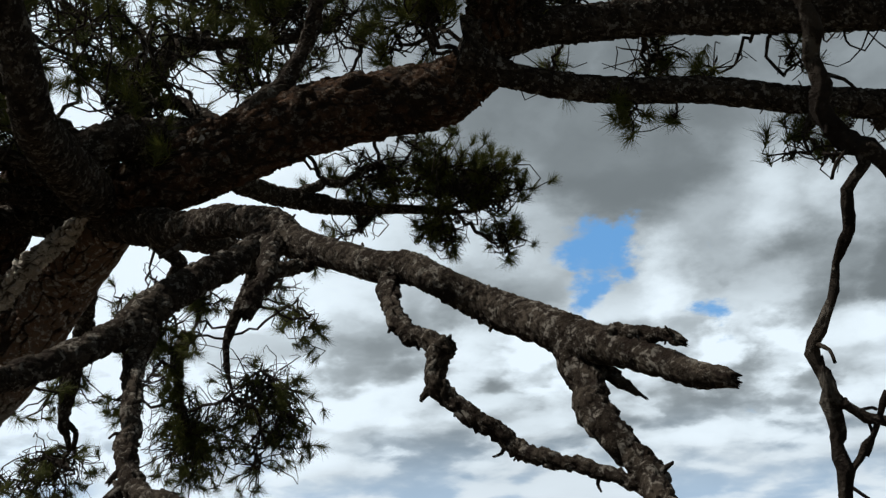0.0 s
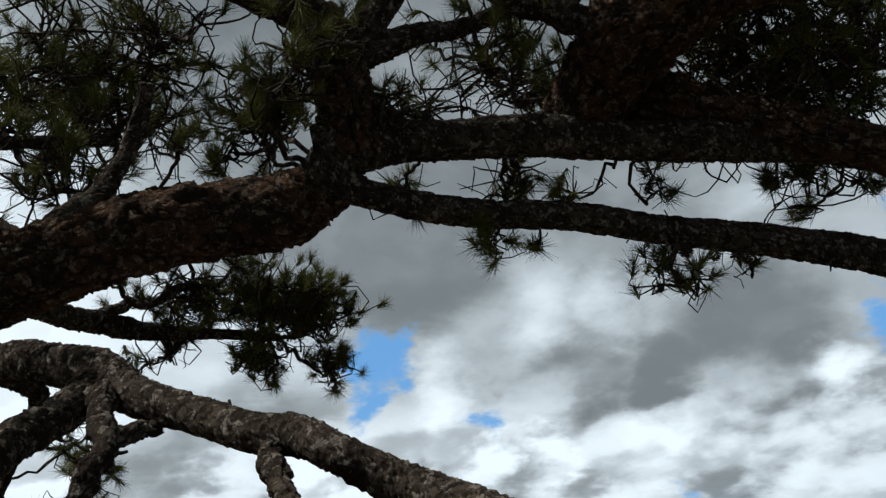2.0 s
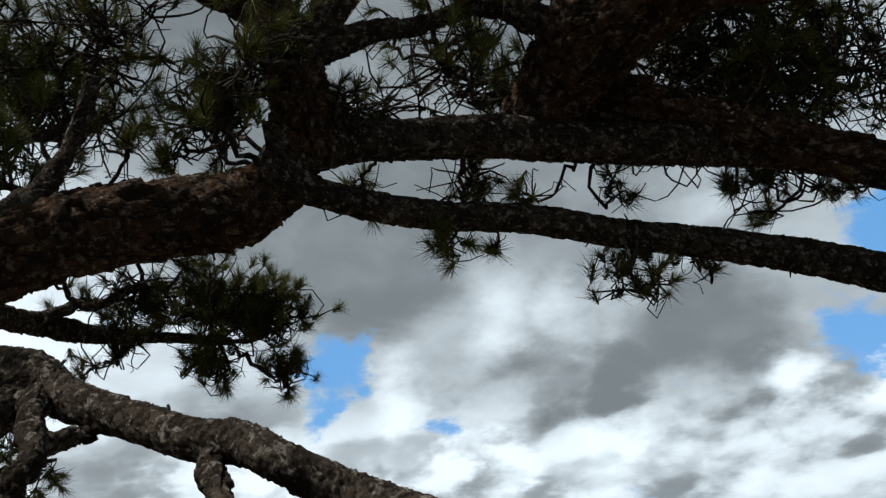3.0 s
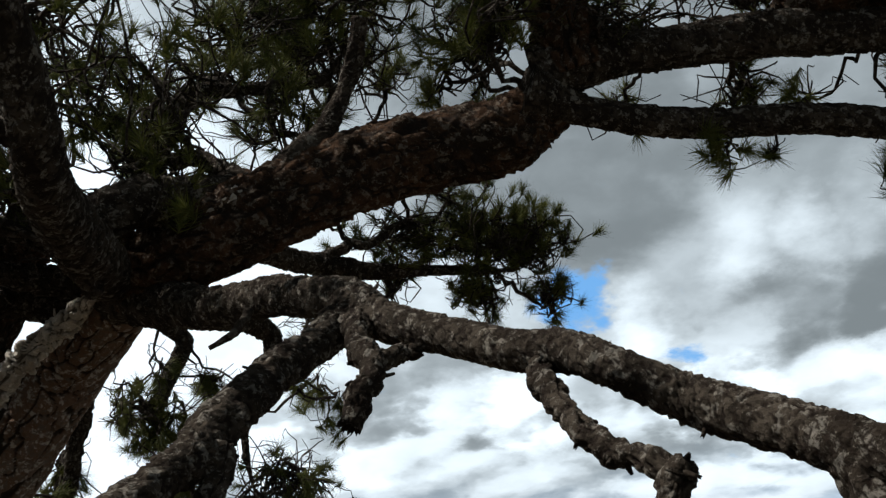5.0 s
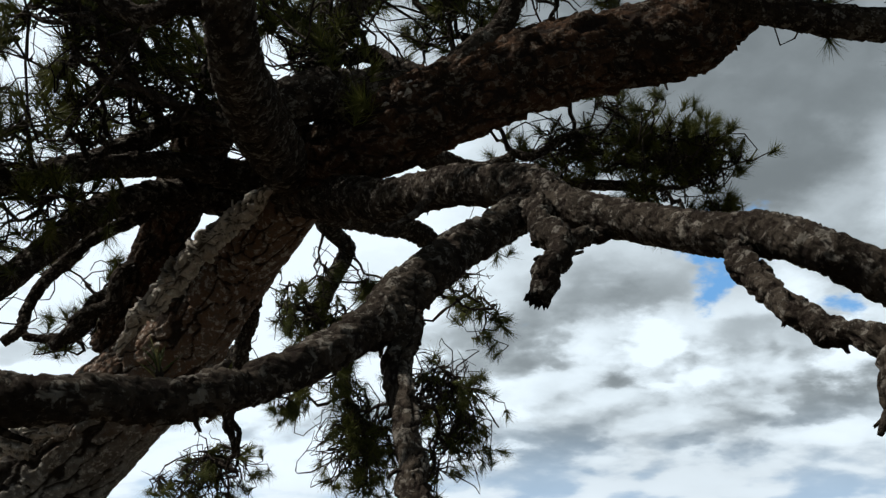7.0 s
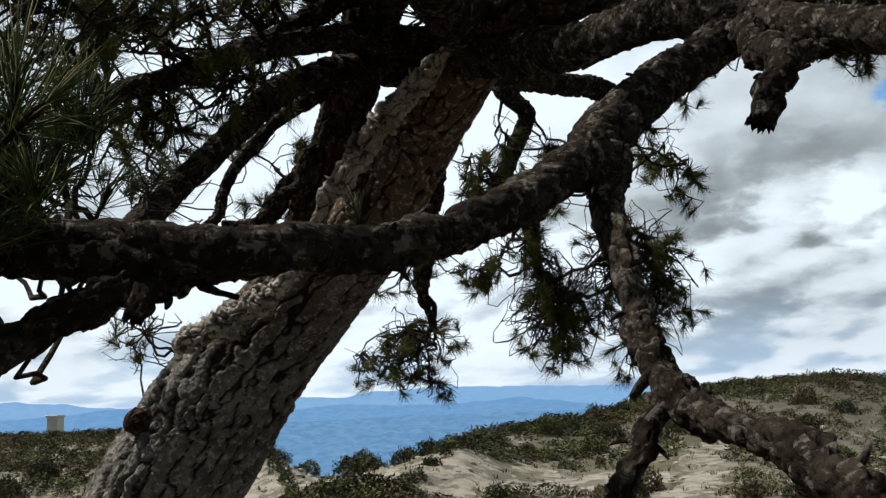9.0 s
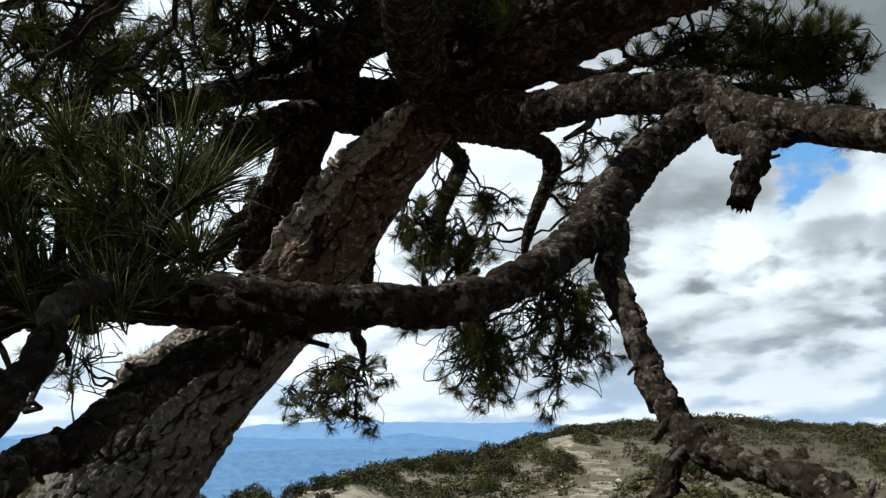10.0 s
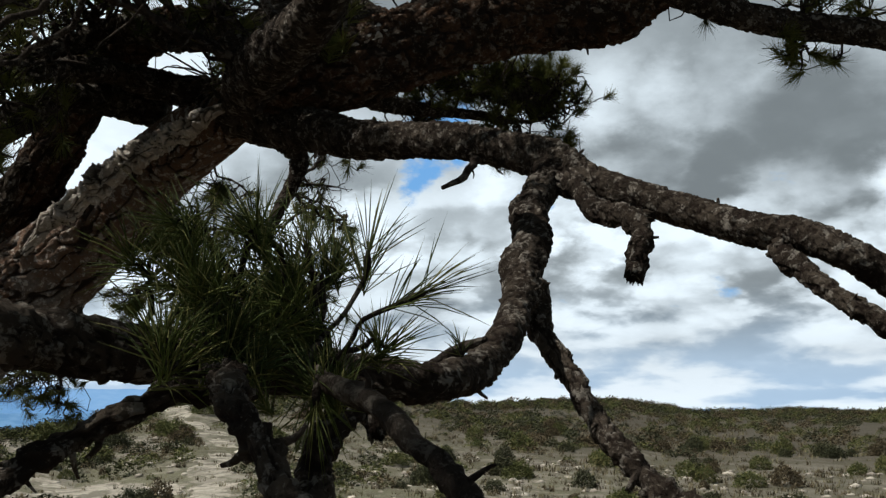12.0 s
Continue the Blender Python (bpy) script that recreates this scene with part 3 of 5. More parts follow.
# ---- the pine ----
BRANCHWORK = {
    "trunk": [(-3.405, 5.525, -0.418, 0.5834), (-3.360, 5.518, -0.122, 0.5353), (-3.300, 5.509, 0.172, 0.4911), (-3.220, 5.497, 0.461, 0.4505), (-3.115, 5.481, 0.742, 0.4133), (-2.978, 5.460, 1.008, 0.3792), (-2.755, 5.426, 1.314, 0.3648), (-2.448, 5.351, 1.675, 0.3269), (-2.062, 5.218, 2.014, 0.2821), (-1.660, 5.018, 2.320, 0.2301), (-1.370, 4.792, 2.597, 0.1919), (-1.119, 4.562, 2.811, 0.1649), (-0.800, 4.131, 2.954, 0.1341), (-0.650, 3.960, 2.840, 0.1109), (-0.512, 3.748, 2.735, 0.0888)],
    "big_limb": [(-0.834, 3.996, 2.950, 0.1449), (-0.595, 3.836, 2.981, 0.1620), (-0.310, 3.757, 3.081, 0.1650), (-0.032, 3.768, 3.216, 0.1612), (0.253, 3.817, 3.335, 0.1652), (0.543, 3.842, 3.406, 0.1623), (0.783, 3.834, 3.453, 0.1581), (0.935, 3.833, 3.549, 0.1360), (1.060, 3.778, 3.591, 0.0989)],
    "right_limb": [(0.867, 3.714, 3.602, 0.1360), (1.095, 3.759, 3.533, 0.0700), (1.382, 3.793, 3.484, 0.0661), (1.699, 3.787, 3.452, 0.0672), (2.091, 3.718, 3.427, 0.0683), (2.482, 3.637, 3.344, 0.0694), (2.804, 3.444, 3.229, 0.0730), (3.096, 3.237, 3.101, 0.0766), (3.303, 3.038, 2.962, 0.0810), (3.493, 2.832, 2.800, 0.0904), (3.669, 2.539, 2.596, 0.0860)],
    "upper_limb": [(0.926, 3.772, 3.691, 0.1517), (1.207, 3.687, 3.736, 0.1011), (1.547, 3.682, 3.773, 0.0969), (1.946, 3.631, 3.794, 0.1056), (2.352, 3.566, 3.763, 0.0944), (2.734, 3.439, 3.713, 0.0957), (2.993, 3.361, 3.672, 0.0831), (3.286, 3.248, 3.604, 0.0702), (3.609, 3.139, 3.511, 0.0573)],
    "far_limb": [(2.243, 3.709, 4.056, 0.1264), (2.541, 3.571, 4.004, 0.1264), (2.773, 3.453, 3.892, 0.1188), (2.991, 3.330, 3.768, 0.1224), (3.296, 3.140, 3.583, 0.1107), (3.682, 2.852, 3.317, 0.0963), (3.889, 2.676, 3.178, 0.0826)],
    "top_limb": [(2.165, 3.705, 3.918, 0.1652), (2.264, 3.434, 4.060, 0.2022), (2.292, 3.235, 4.128, 0.2178), (2.480, 2.971, 4.216, 0.2090), (2.691, 2.758, 4.184, 0.1525), (3.034, 2.476, 4.039, 0.1150), (3.276, 2.239, 3.893, 0.0961), (3.534, 2.016, 3.749, 0.0885)],
    "riser": [(1.116, 3.732, 3.693, 0.1517), (1.038, 3.648, 3.977, 0.1406), (0.986, 3.575, 4.157, 0.1221), (0.855, 3.541, 4.288, 0.0969), (0.591, 3.560, 4.399, 0.0784), (0.283, 3.557, 4.512, 0.0594)],
    "riser_fork": [(1.016, 3.601, 4.061, 0.1022), (1.152, 3.522, 4.269, 0.0805), (1.289, 3.428, 4.474, 0.0766), (1.426, 3.242, 4.644, 0.0660)],
    "riser_arm": [(1.082, 3.559, 4.104, 0.0767), (1.379, 3.501, 4.205, 0.0494), (1.638, 3.460, 4.269, 0.0396), (1.902, 3.394, 4.381, 0.0378), (2.122, 3.341, 4.481, 0.0330)],
    "top_arm": [(1.414, 3.228, 4.506, 0.0775), (1.578, 3.265, 4.385, 0.0775), (1.825, 3.292, 4.298, 0.0758), (2.021, 3.301, 4.247, 0.0726), (2.221, 3.317, 4.168, 0.0801)],
    "arch_limb": [(-0.857, 4.111, 2.913, 0.1236), (-0.647, 3.870, 2.791, 0.0979), (-0.403, 3.522, 2.658, 0.0748), (-0.174, 3.147, 2.578, 0.0667), (-0.024, 2.867, 2.483, 0.0632), (0.088, 2.729, 2.417, 0.0680), (0.153, 2.642, 2.347, 0.0556), (0.251, 2.499, 2.271, 0.0511), (0.356, 2.348, 2.202, 0.0490), (0.447, 2.176, 2.127, 0.0480), (0.538, 2.078, 2.096, 0.0480), (0.606, 1.965, 2.032, 0.0440), (0.751, 1.913, 1.942, 0.0510), (0.866, 1.733, 1.850, 0.0520), (0.924, 1.604, 1.787, 0.0530), (0.983, 1.434, 1.734, 0.0410), (1.034, 1.317, 1.686, 0.0340), (1.080, 1.217, 1.640, 0.0280), (1.114, 1.161, 1.626, 0.0211), (1.127, 1.145, 1.619, 0.0158)],
    "fork_limb": [(0.917, 1.628, 1.785, 0.0510), (0.921, 1.566, 1.701, 0.0433), (0.920, 1.471, 1.609, 0.0389), (0.951, 1.414, 1.537, 0.0357), (0.993, 1.350, 1.459, 0.0326), (1.002, 1.240, 1.388, 0.0294), (1.009, 1.125, 1.300, 0.0253)],
    "prong": [(0.973, 1.433, 1.775, 0.0177), (1.021, 1.336, 1.744, 0.0159), (1.049, 1.289, 1.733, 0.0134), (1.067, 1.247, 1.713, 0.0077)],
    "spike": [(0.951, 1.554, 1.727, 0.0185), (0.994, 1.520, 1.677, 0.0134), (1.040, 1.483, 1.631, 0.0036)],
    "elbow_branch": [(0.480, 2.096, 2.066, 0.0309), (0.484, 1.958, 1.965, 0.0259), (0.498, 1.811, 1.885, 0.0240), (0.531, 1.725, 1.833, 0.0225), (0.567, 1.644, 1.796, 0.0236), (0.595, 1.604, 1.775, 0.0266), (0.595, 1.602, 1.768, 0.0306), (0.573, 1.603, 1.708, 0.0232), (0.592, 1.586, 1.660, 0.0242), (0.670, 1.555, 1.596, 0.0227), (0.745, 1.520, 1.530, 0.0212), (0.816, 1.480, 1.496, 0.0187), (0.874, 1.439, 1.479, 0.0173), (0.942, 1.367, 1.450, 0.0169), (1.029, 1.283, 1.387, 0.0153)],
    "thorn": [(0.493, 1.792, 1.885, 0.0106), (0.471, 1.792, 1.851, 0.0032)],
    "thorn_b": [(0.573, 1.604, 1.696, 0.0158), (0.539, 1.593, 1.645, 0.0048)],
    "stub": [(0.097, 2.657, 2.342, 0.0539), (0.101, 2.508, 2.267, 0.0308), (0.104, 2.410, 2.202, 0.0315), (0.110, 2.250, 2.152, 0.0330), (0.119, 2.165, 2.107, 0.0275), (0.091, 2.125, 2.032, 0.0269), (0.064, 2.092, 1.965, 0.0249)],
    "low_limb": [(0.104, 2.729, 2.416, 0.0680), (0.019, 2.657, 2.311, 0.0579), (-0.086, 2.477, 2.202, 0.0516), (-0.152, 2.276, 2.093, 0.0518), (-0.209, 2.154, 1.998, 0.0525), (-0.259, 2.038, 1.911, 0.0438), (-0.303, 1.943, 1.857, 0.0394), (-0.381, 1.792, 1.779, 0.0380), (-0.451, 1.683, 1.728, 0.0357), (-0.509, 1.578, 1.701, 0.0336), (-0.565, 1.498, 1.690, 0.0322), (-0.635, 1.385, 1.680, 0.0319), (-0.887, 1.361, 1.696, 0.0400), (-1.060, 1.307, 1.708, 0.0421), (-1.211, 1.237, 1.717, 0.0421), (-1.276, 1.187, 1.727, 0.0410), (-1.361, 1.108, 1.734, 0.0393)],
    "low_fork": [(-0.679, 1.451, 1.685, 0.0233), (-0.760, 1.380, 1.653, 0.0267), (-0.795, 1.319, 1.620, 0.0245), (-0.844, 1.235, 1.570, 0.0228), (-0.863, 1.138, 1.528, 0.0216), (-0.870, 1.043, 1.492, 0.0197), (-0.879, 0.968, 1.463, 0.0176), (-0.874, 0.857, 1.426, 0.0152), (-0.870, 0.766, 1.395, 0.0132)],
    "knuckle": [(-0.756, 1.351, 1.640, 0.0222), (-0.746, 1.315, 1.605, 0.0144), (-0.745, 1.305, 1.593, 0.0121)],
    "ram_branch": [(-0.202, 2.086, 1.932, 0.0325), (-0.215, 2.027, 1.824, 0.0260), (-0.195, 1.894, 1.712, 0.0239), (-0.175, 1.805, 1.618, 0.0243), (-0.152, 1.691, 1.542, 0.0249), (-0.123, 1.602, 1.480, 0.0258), (-0.089, 1.542, 1.451, 0.0232), (-0.046, 1.460, 1.441, 0.0211), (-0.004, 1.387, 1.421, 0.0239), (0.029, 1.301, 1.391, 0.0263), (0.064, 1.242, 1.367, 0.0251), (0.112, 1.178, 1.335, 0.0225)],
    "ram_fork": [(-0.134, 1.602, 1.477, 0.0203), (-0.155, 1.581, 1.434, 0.0177), (-0.179, 1.557, 1.385, 0.0159), (-0.200, 1.523, 1.346, 0.0148), (-0.222, 1.495, 1.302, 0.0131)],
    "nub": [(-0.144, 1.642, 1.516, 0.0096), (-0.160, 1.636, 1.497, 0.0088), (-0.175, 1.631, 1.478, 0.0064)],
    "back_stem": [(-1.978, 5.179, 2.389, 0.1416), (-1.722, 4.960, 2.861, 0.1289), (-1.527, 4.709, 3.193, 0.1242), (-1.330, 4.402, 3.292, 0.1101), (-1.091, 4.047, 3.239, 0.0885), (-0.857, 3.775, 3.095, 0.0699)],
    "hang_b": [(-0.979, 4.849, 3.073, 0.0657), (-0.803, 5.464, 3.190, 0.0586), (-0.534, 5.978, 3.277, 0.0637), (-0.382, 6.152, 3.228, 0.0580), (-0.405, 6.177, 3.069, 0.0506), (-0.523, 6.222, 2.789, 0.0397), (-0.563, 6.231, 2.646, 0.0280), (-0.55, 6.25, 2.45, 0.016), (-0.50, 6.28, 2.25, 0.006)],
    "hang_a": [(-1.092, 6.207, 3.411, 0.0667), (-1.033, 6.848, 3.391, 0.0607), (-1.143, 6.895, 3.159, 0.0566), (-1.225, 6.938, 2.923, 0.0445), (-1.157, 6.970, 2.803, 0.0283), (-0.960, 7.009, 2.700, 0.0162)],
    "hang_c": [(-1.640, 6.662, 2.909, 0.0573), (-1.754, 6.875, 2.760, 0.0511), (-1.835, 7.013, 2.427, 0.0399), (-1.809, 7.052, 2.152, 0.0240), (-1.770, 7.06, 2.00, 0.015), (-1.80, 7.05, 1.88, 0.006)],
    "hang_d": [(-1.448, 5.974, 2.979, 0.0566), (-1.594, 6.304, 2.730, 0.0519), (-1.658, 6.438, 2.430, 0.0452), (-1.718, 6.556, 2.161, 0.0300), (-1.70, 6.60, 1.98, 0.018), (-1.74, 6.62, 1.85, 0.006)],
    "hang_e": [(-0.968, 7.014, 2.890, 0.0590), (-1.084, 7.161, 2.564, 0.0439), (-1.005, 7.209, 2.284, 0.0220), (-0.99, 7.20, 2.12, 0.006)],
    "tuft_limb": [(-0.536, 5.018, 3.521, 0.0758), (-0.294, 5.466, 3.519, 0.0684), (-0.039, 5.777, 3.558, 0.0685), (0.271, 5.883, 3.540, 0.0488), (0.626, 5.960, 3.545, 0.0354), (1.055, 6.008, 3.537, 0.0252)],
    "tuft_arm": [(-0.072, 5.771, 3.576, 0.0445), (0.069, 5.798, 3.650, 0.0311), (0.246, 5.826, 3.706, 0.0279), (0.502, 5.862, 3.854, 0.0212)],
    "crown_limb": [(-0.675, 3.652, 3.085, 0.0562), (-0.719, 3.891, 3.283, 0.0701), (-0.718, 4.017, 3.497, 0.0708), (-0.663, 4.063, 3.653, 0.0581), (-0.578, 4.101, 3.822, 0.0502), (-0.380, 4.194, 3.904, 0.0351), (0.045, 4.367, 4.034, 0.0309)],
    "crown_arm": [(-0.188, 3.706, 3.223, 0.0683), (-0.046, 3.702, 3.362, 0.0530), (0.066, 3.728, 3.533, 0.0425), (0.147, 3.734, 3.727, 0.0387), (0.192, 3.616, 3.919, 0.0338)],
    "broken_limb": [(-0.256, 3.705, 3.215, 0.0410), (-0.433, 3.889, 3.382, 0.0411), (-0.560, 3.950, 3.457, 0.0371), (-0.640, 3.994, 3.455, 0.0275)],
    "left_limb_a": [(-1.170, 4.612, 3.030, 0.0944), (-1.450, 4.634, 3.060, 0.0826), (-1.619, 4.485, 3.010, 0.0701), (-1.745, 4.258, 2.882, 0.0620), (-1.857, 4.052, 2.667, 0.0569), (-1.925, 3.848, 2.467, 0.0531), (-1.990, 3.631, 2.271, 0.0506), (-2.015, 3.417, 2.111, 0.0448), (-2.035, 3.079, 1.916, 0.0374)],
    "left_limb_b": [(-1.472, 4.619, 3.084, 0.0551), (-1.655, 4.586, 3.005, 0.0495), (-1.829, 4.469, 2.819, 0.0324), (-1.965, 4.352, 2.639, 0.0290), (-2.068, 4.300, 2.430, 0.0261), (-2.130, 4.247, 2.273, 0.0207)],
    "left_limb_c": [(-1.724, 4.949, 2.828, 0.0409), (-1.884, 4.984, 2.685, 0.0354), (-2.039, 4.997, 2.610, 0.0357), (-2.159, 5.037, 2.448, 0.0301), (-2.394, 4.989, 2.439, 0.0182)],
    "left_limb_d": [(-0.907, 4.249, 2.991, 0.0742), (-1.140, 4.289, 3.037, 0.0683), (-1.418, 4.201, 3.055, 0.0531), (-1.614, 3.989, 2.982, 0.0538), (-1.827, 3.772, 2.853, 0.0472), (-1.970, 3.566, 2.728, 0.0410), (-2.085, 3.359, 2.609, 0.0329)],
    "left_limb_e": [(-1.116, 4.054, 3.204, 0.0758), (-1.355, 4.186, 3.254, 0.0607), (-1.541, 4.153, 3.172, 0.0502), (-1.721, 4.120, 3.067, 0.0449), (-1.849, 3.980, 2.978, 0.0388), (-2.082, 3.901, 2.869, 0.0336)],
    "left_limb_f": [(-0.703, 2.366, 2.814, 0.0386), (-0.825, 2.336, 2.794, 0.0278), (-0.970, 2.334, 2.806, 0.0267), (-1.131, 2.365, 2.839, 0.0244), (-1.308, 2.281, 2.824, 0.0212)],
    "left_limb_g": [(-1.722, 4.960, 2.861, 0.0516), (-1.855, 4.877, 2.705, 0.0389), (-2.002, 4.792, 2.475, 0.0355), (-2.112, 4.695, 2.332, 0.0321)],
    "near_hang": [(0.793, -0.005, 1.819, 0.0065), (0.794, -0.009, 1.783, 0.0072), (0.806, 0.009, 1.739, 0.0083), (0.815, 0.024, 1.697, 0.0093), (0.839, 0.025, 1.666, 0.0099), (0.863, 0.019, 1.645, 0.0091), (0.895, 0.009, 1.623, 0.0083)],
    "near_drop": [(0.835, 0.024, 1.673, 0.0048), (0.841, 0.030, 1.649, 0.0053), (0.833, 0.052, 1.597, 0.0051), (0.824, 0.072, 1.541, 0.0051), (0.811, 0.087, 1.493, 0.0059), (0.816, 0.092, 1.444, 0.0069), (0.819, 0.094, 1.406, 0.0069), (0.824, 0.093, 1.372, 0.0053), (0.825, 0.093, 1.344, 0.0045), (0.825, 0.092, 1.312, 0.0037)],
    "near_arm": [(0.812, 0.087, 1.488, 0.0045), (0.827, 0.086, 1.448, 0.0045), (0.848, 0.078, 1.430, 0.0045), (0.876, 0.063, 1.421, 0.0037)],
    "near_arm_b": [(0.825, 0.092, 1.381, 0.0037), (0.847, 0.079, 1.418, 0.0032), (0.859, 0.069, 1.455, 0.0027)],
    "drop_a": [(-1.000, 1.327, 1.701, 0.0178), (-0.990, 1.197, 1.689, 0.0204), (-0.988, 0.948, 1.658, 0.0195), (-0.974, 0.847, 1.618, 0.0179), (-0.954, 0.794, 1.586, 0.0183), (-0.936, 0.740, 1.551, 0.0185), (-0.915, 0.683, 1.516, 0.0176), (-0.887, 0.599, 1.468, 0.0148), (-0.866, 0.521, 1.426, 0.0115), (-0.852, 0.441, 1.386, 0.0085)],
    "drop_b": [(-0.878, 1.239, 1.686, 0.0118), (-0.862, 1.088, 1.675, 0.0140), (-0.815, 0.906, 1.635, 0.0143), (-0.785, 0.833, 1.597, 0.0132), (-0.769, 0.775, 1.567, 0.0134), (-0.755, 0.715, 1.532, 0.0133), (-0.744, 0.652, 1.488, 0.0112), (-0.733, 0.596, 1.445, 0.0093)],
    "broken_spur": [(-0.821, 3.534, 2.747, 0.0333), (-0.858, 3.366, 2.791, 0.0299), (-0.878, 3.297, 2.874, 0.0253)],
    "knot": [(-2.753, 5.424, 1.222, 0.1972), (-2.855, 5.262, 1.348, 0.1389), (-2.932, 5.140, 1.426, 0.0893), (-2.966, 5.051, 1.418, 0.0410)],
    "low_twig": [(-0.962, 1.247, 1.658, 0.0211), (-1.056, 1.229, 1.649, 0.0183), (-1.128, 1.196, 1.618, 0.0171), (-1.191, 1.139, 1.575, 0.0165), (-1.247, 1.089, 1.544, 0.0153), (-1.303, 1.015, 1.507, 0.0131)],
    "dead_end": [(-0.545, 1.789, 1.717, 0.0094), (-0.513, 1.728, 1.744, 0.0127), (-0.462, 1.660, 1.770, 0.0067)],
    "torn_a": [(-2.615, 4.904, 1.800, 0.0198), (-2.492, 4.851, 1.844, 0.0658), (-2.372, 4.829, 1.888, 0.0534), (-2.260, 4.802, 1.920, 0.0829), (-2.171, 4.794, 1.963, 0.0560), (-2.069, 4.768, 2.008, 0.0666), (-1.889, 4.730, 2.117, 0.0182)],
    "torn_b": [(-1.779, 4.637, 2.302, 0.0148), (-1.661, 4.570, 2.453, 0.0364), (-1.601, 4.535, 2.497, 0.0506), (-1.511, 4.480, 2.565, 0.0429), (-1.463, 4.454, 2.596, 0.0568), (-1.359, 4.363, 2.680, 0.0452), (-1.310, 4.324, 2.708, 0.0588), (-1.198, 4.237, 2.762, 0.0407), (-1.161, 4.210, 2.774, 0.0538), (-1.043, 4.106, 2.837, 0.0395), (-0.917, 3.955, 2.874, 0.0127)],
    "torn_c": [(-0.478, 3.664, 3.078, 0.0089), (-0.376, 3.644, 3.104, 0.0289), (-0.275, 3.648, 3.167, 0.0291), (-0.163, 3.675, 3.221, 0.0113)],
    "leader": [(-0.847, 4.065, 2.898, 0.0733), (-0.847, 3.740, 2.903, 0.1024), (-0.813, 3.280, 2.840, 0.1011), (-0.766, 2.873, 2.782, 0.0881), (-0.725, 2.540, 2.748, 0.0728), (-0.696, 2.333, 2.813, 0.0657), (-0.706, 2.193, 2.929, 0.0628), (-0.721, 2.050, 3.027, 0.0584), (-0.753, 1.881, 3.149, 0.0501)],
    "twin_limb": [(-0.950, 3.529, 2.961, 0.0548), (-0.813, 3.578, 3.063, 0.0888), (-0.650, 3.636, 3.136, 0.0966), (-0.485, 3.727, 3.188, 0.0802), (-0.307, 3.770, 3.233, 0.0509)],
    "hook": [(-0.198, 2.666, 2.398, 0.0150), (-0.217, 2.660, 2.354, 0.0124), (-0.252, 2.654, 2.313, 0.0107), (-0.303, 2.656, 2.292, 0.0057)],
    "under_spur": [(-0.709, 1.453, 1.653, 0.0064), (-0.731, 1.442, 1.645, 0.0054), (-0.671, 1.435, 1.624, 0.0045)],
    "loop_twig": [(-0.856, 1.191, 1.551, 0.0038), (-0.855, 1.168, 1.536, 0.0031), (-0.843, 1.154, 1.508, 0.0027), (-0.842, 1.130, 1.481, 0.0027), (-0.855, 1.108, 1.466, 0.0026), (-0.866, 1.086, 1.471, 0.0023), (-0.867, 1.072, 1.484, 0.0019)],
    "stub_knob": [(0.112, 2.190, 2.115, 0.0240), (0.201, 2.360, 2.177, 0.0215), (0.237, 2.347, 2.178, 0.0170)],
}
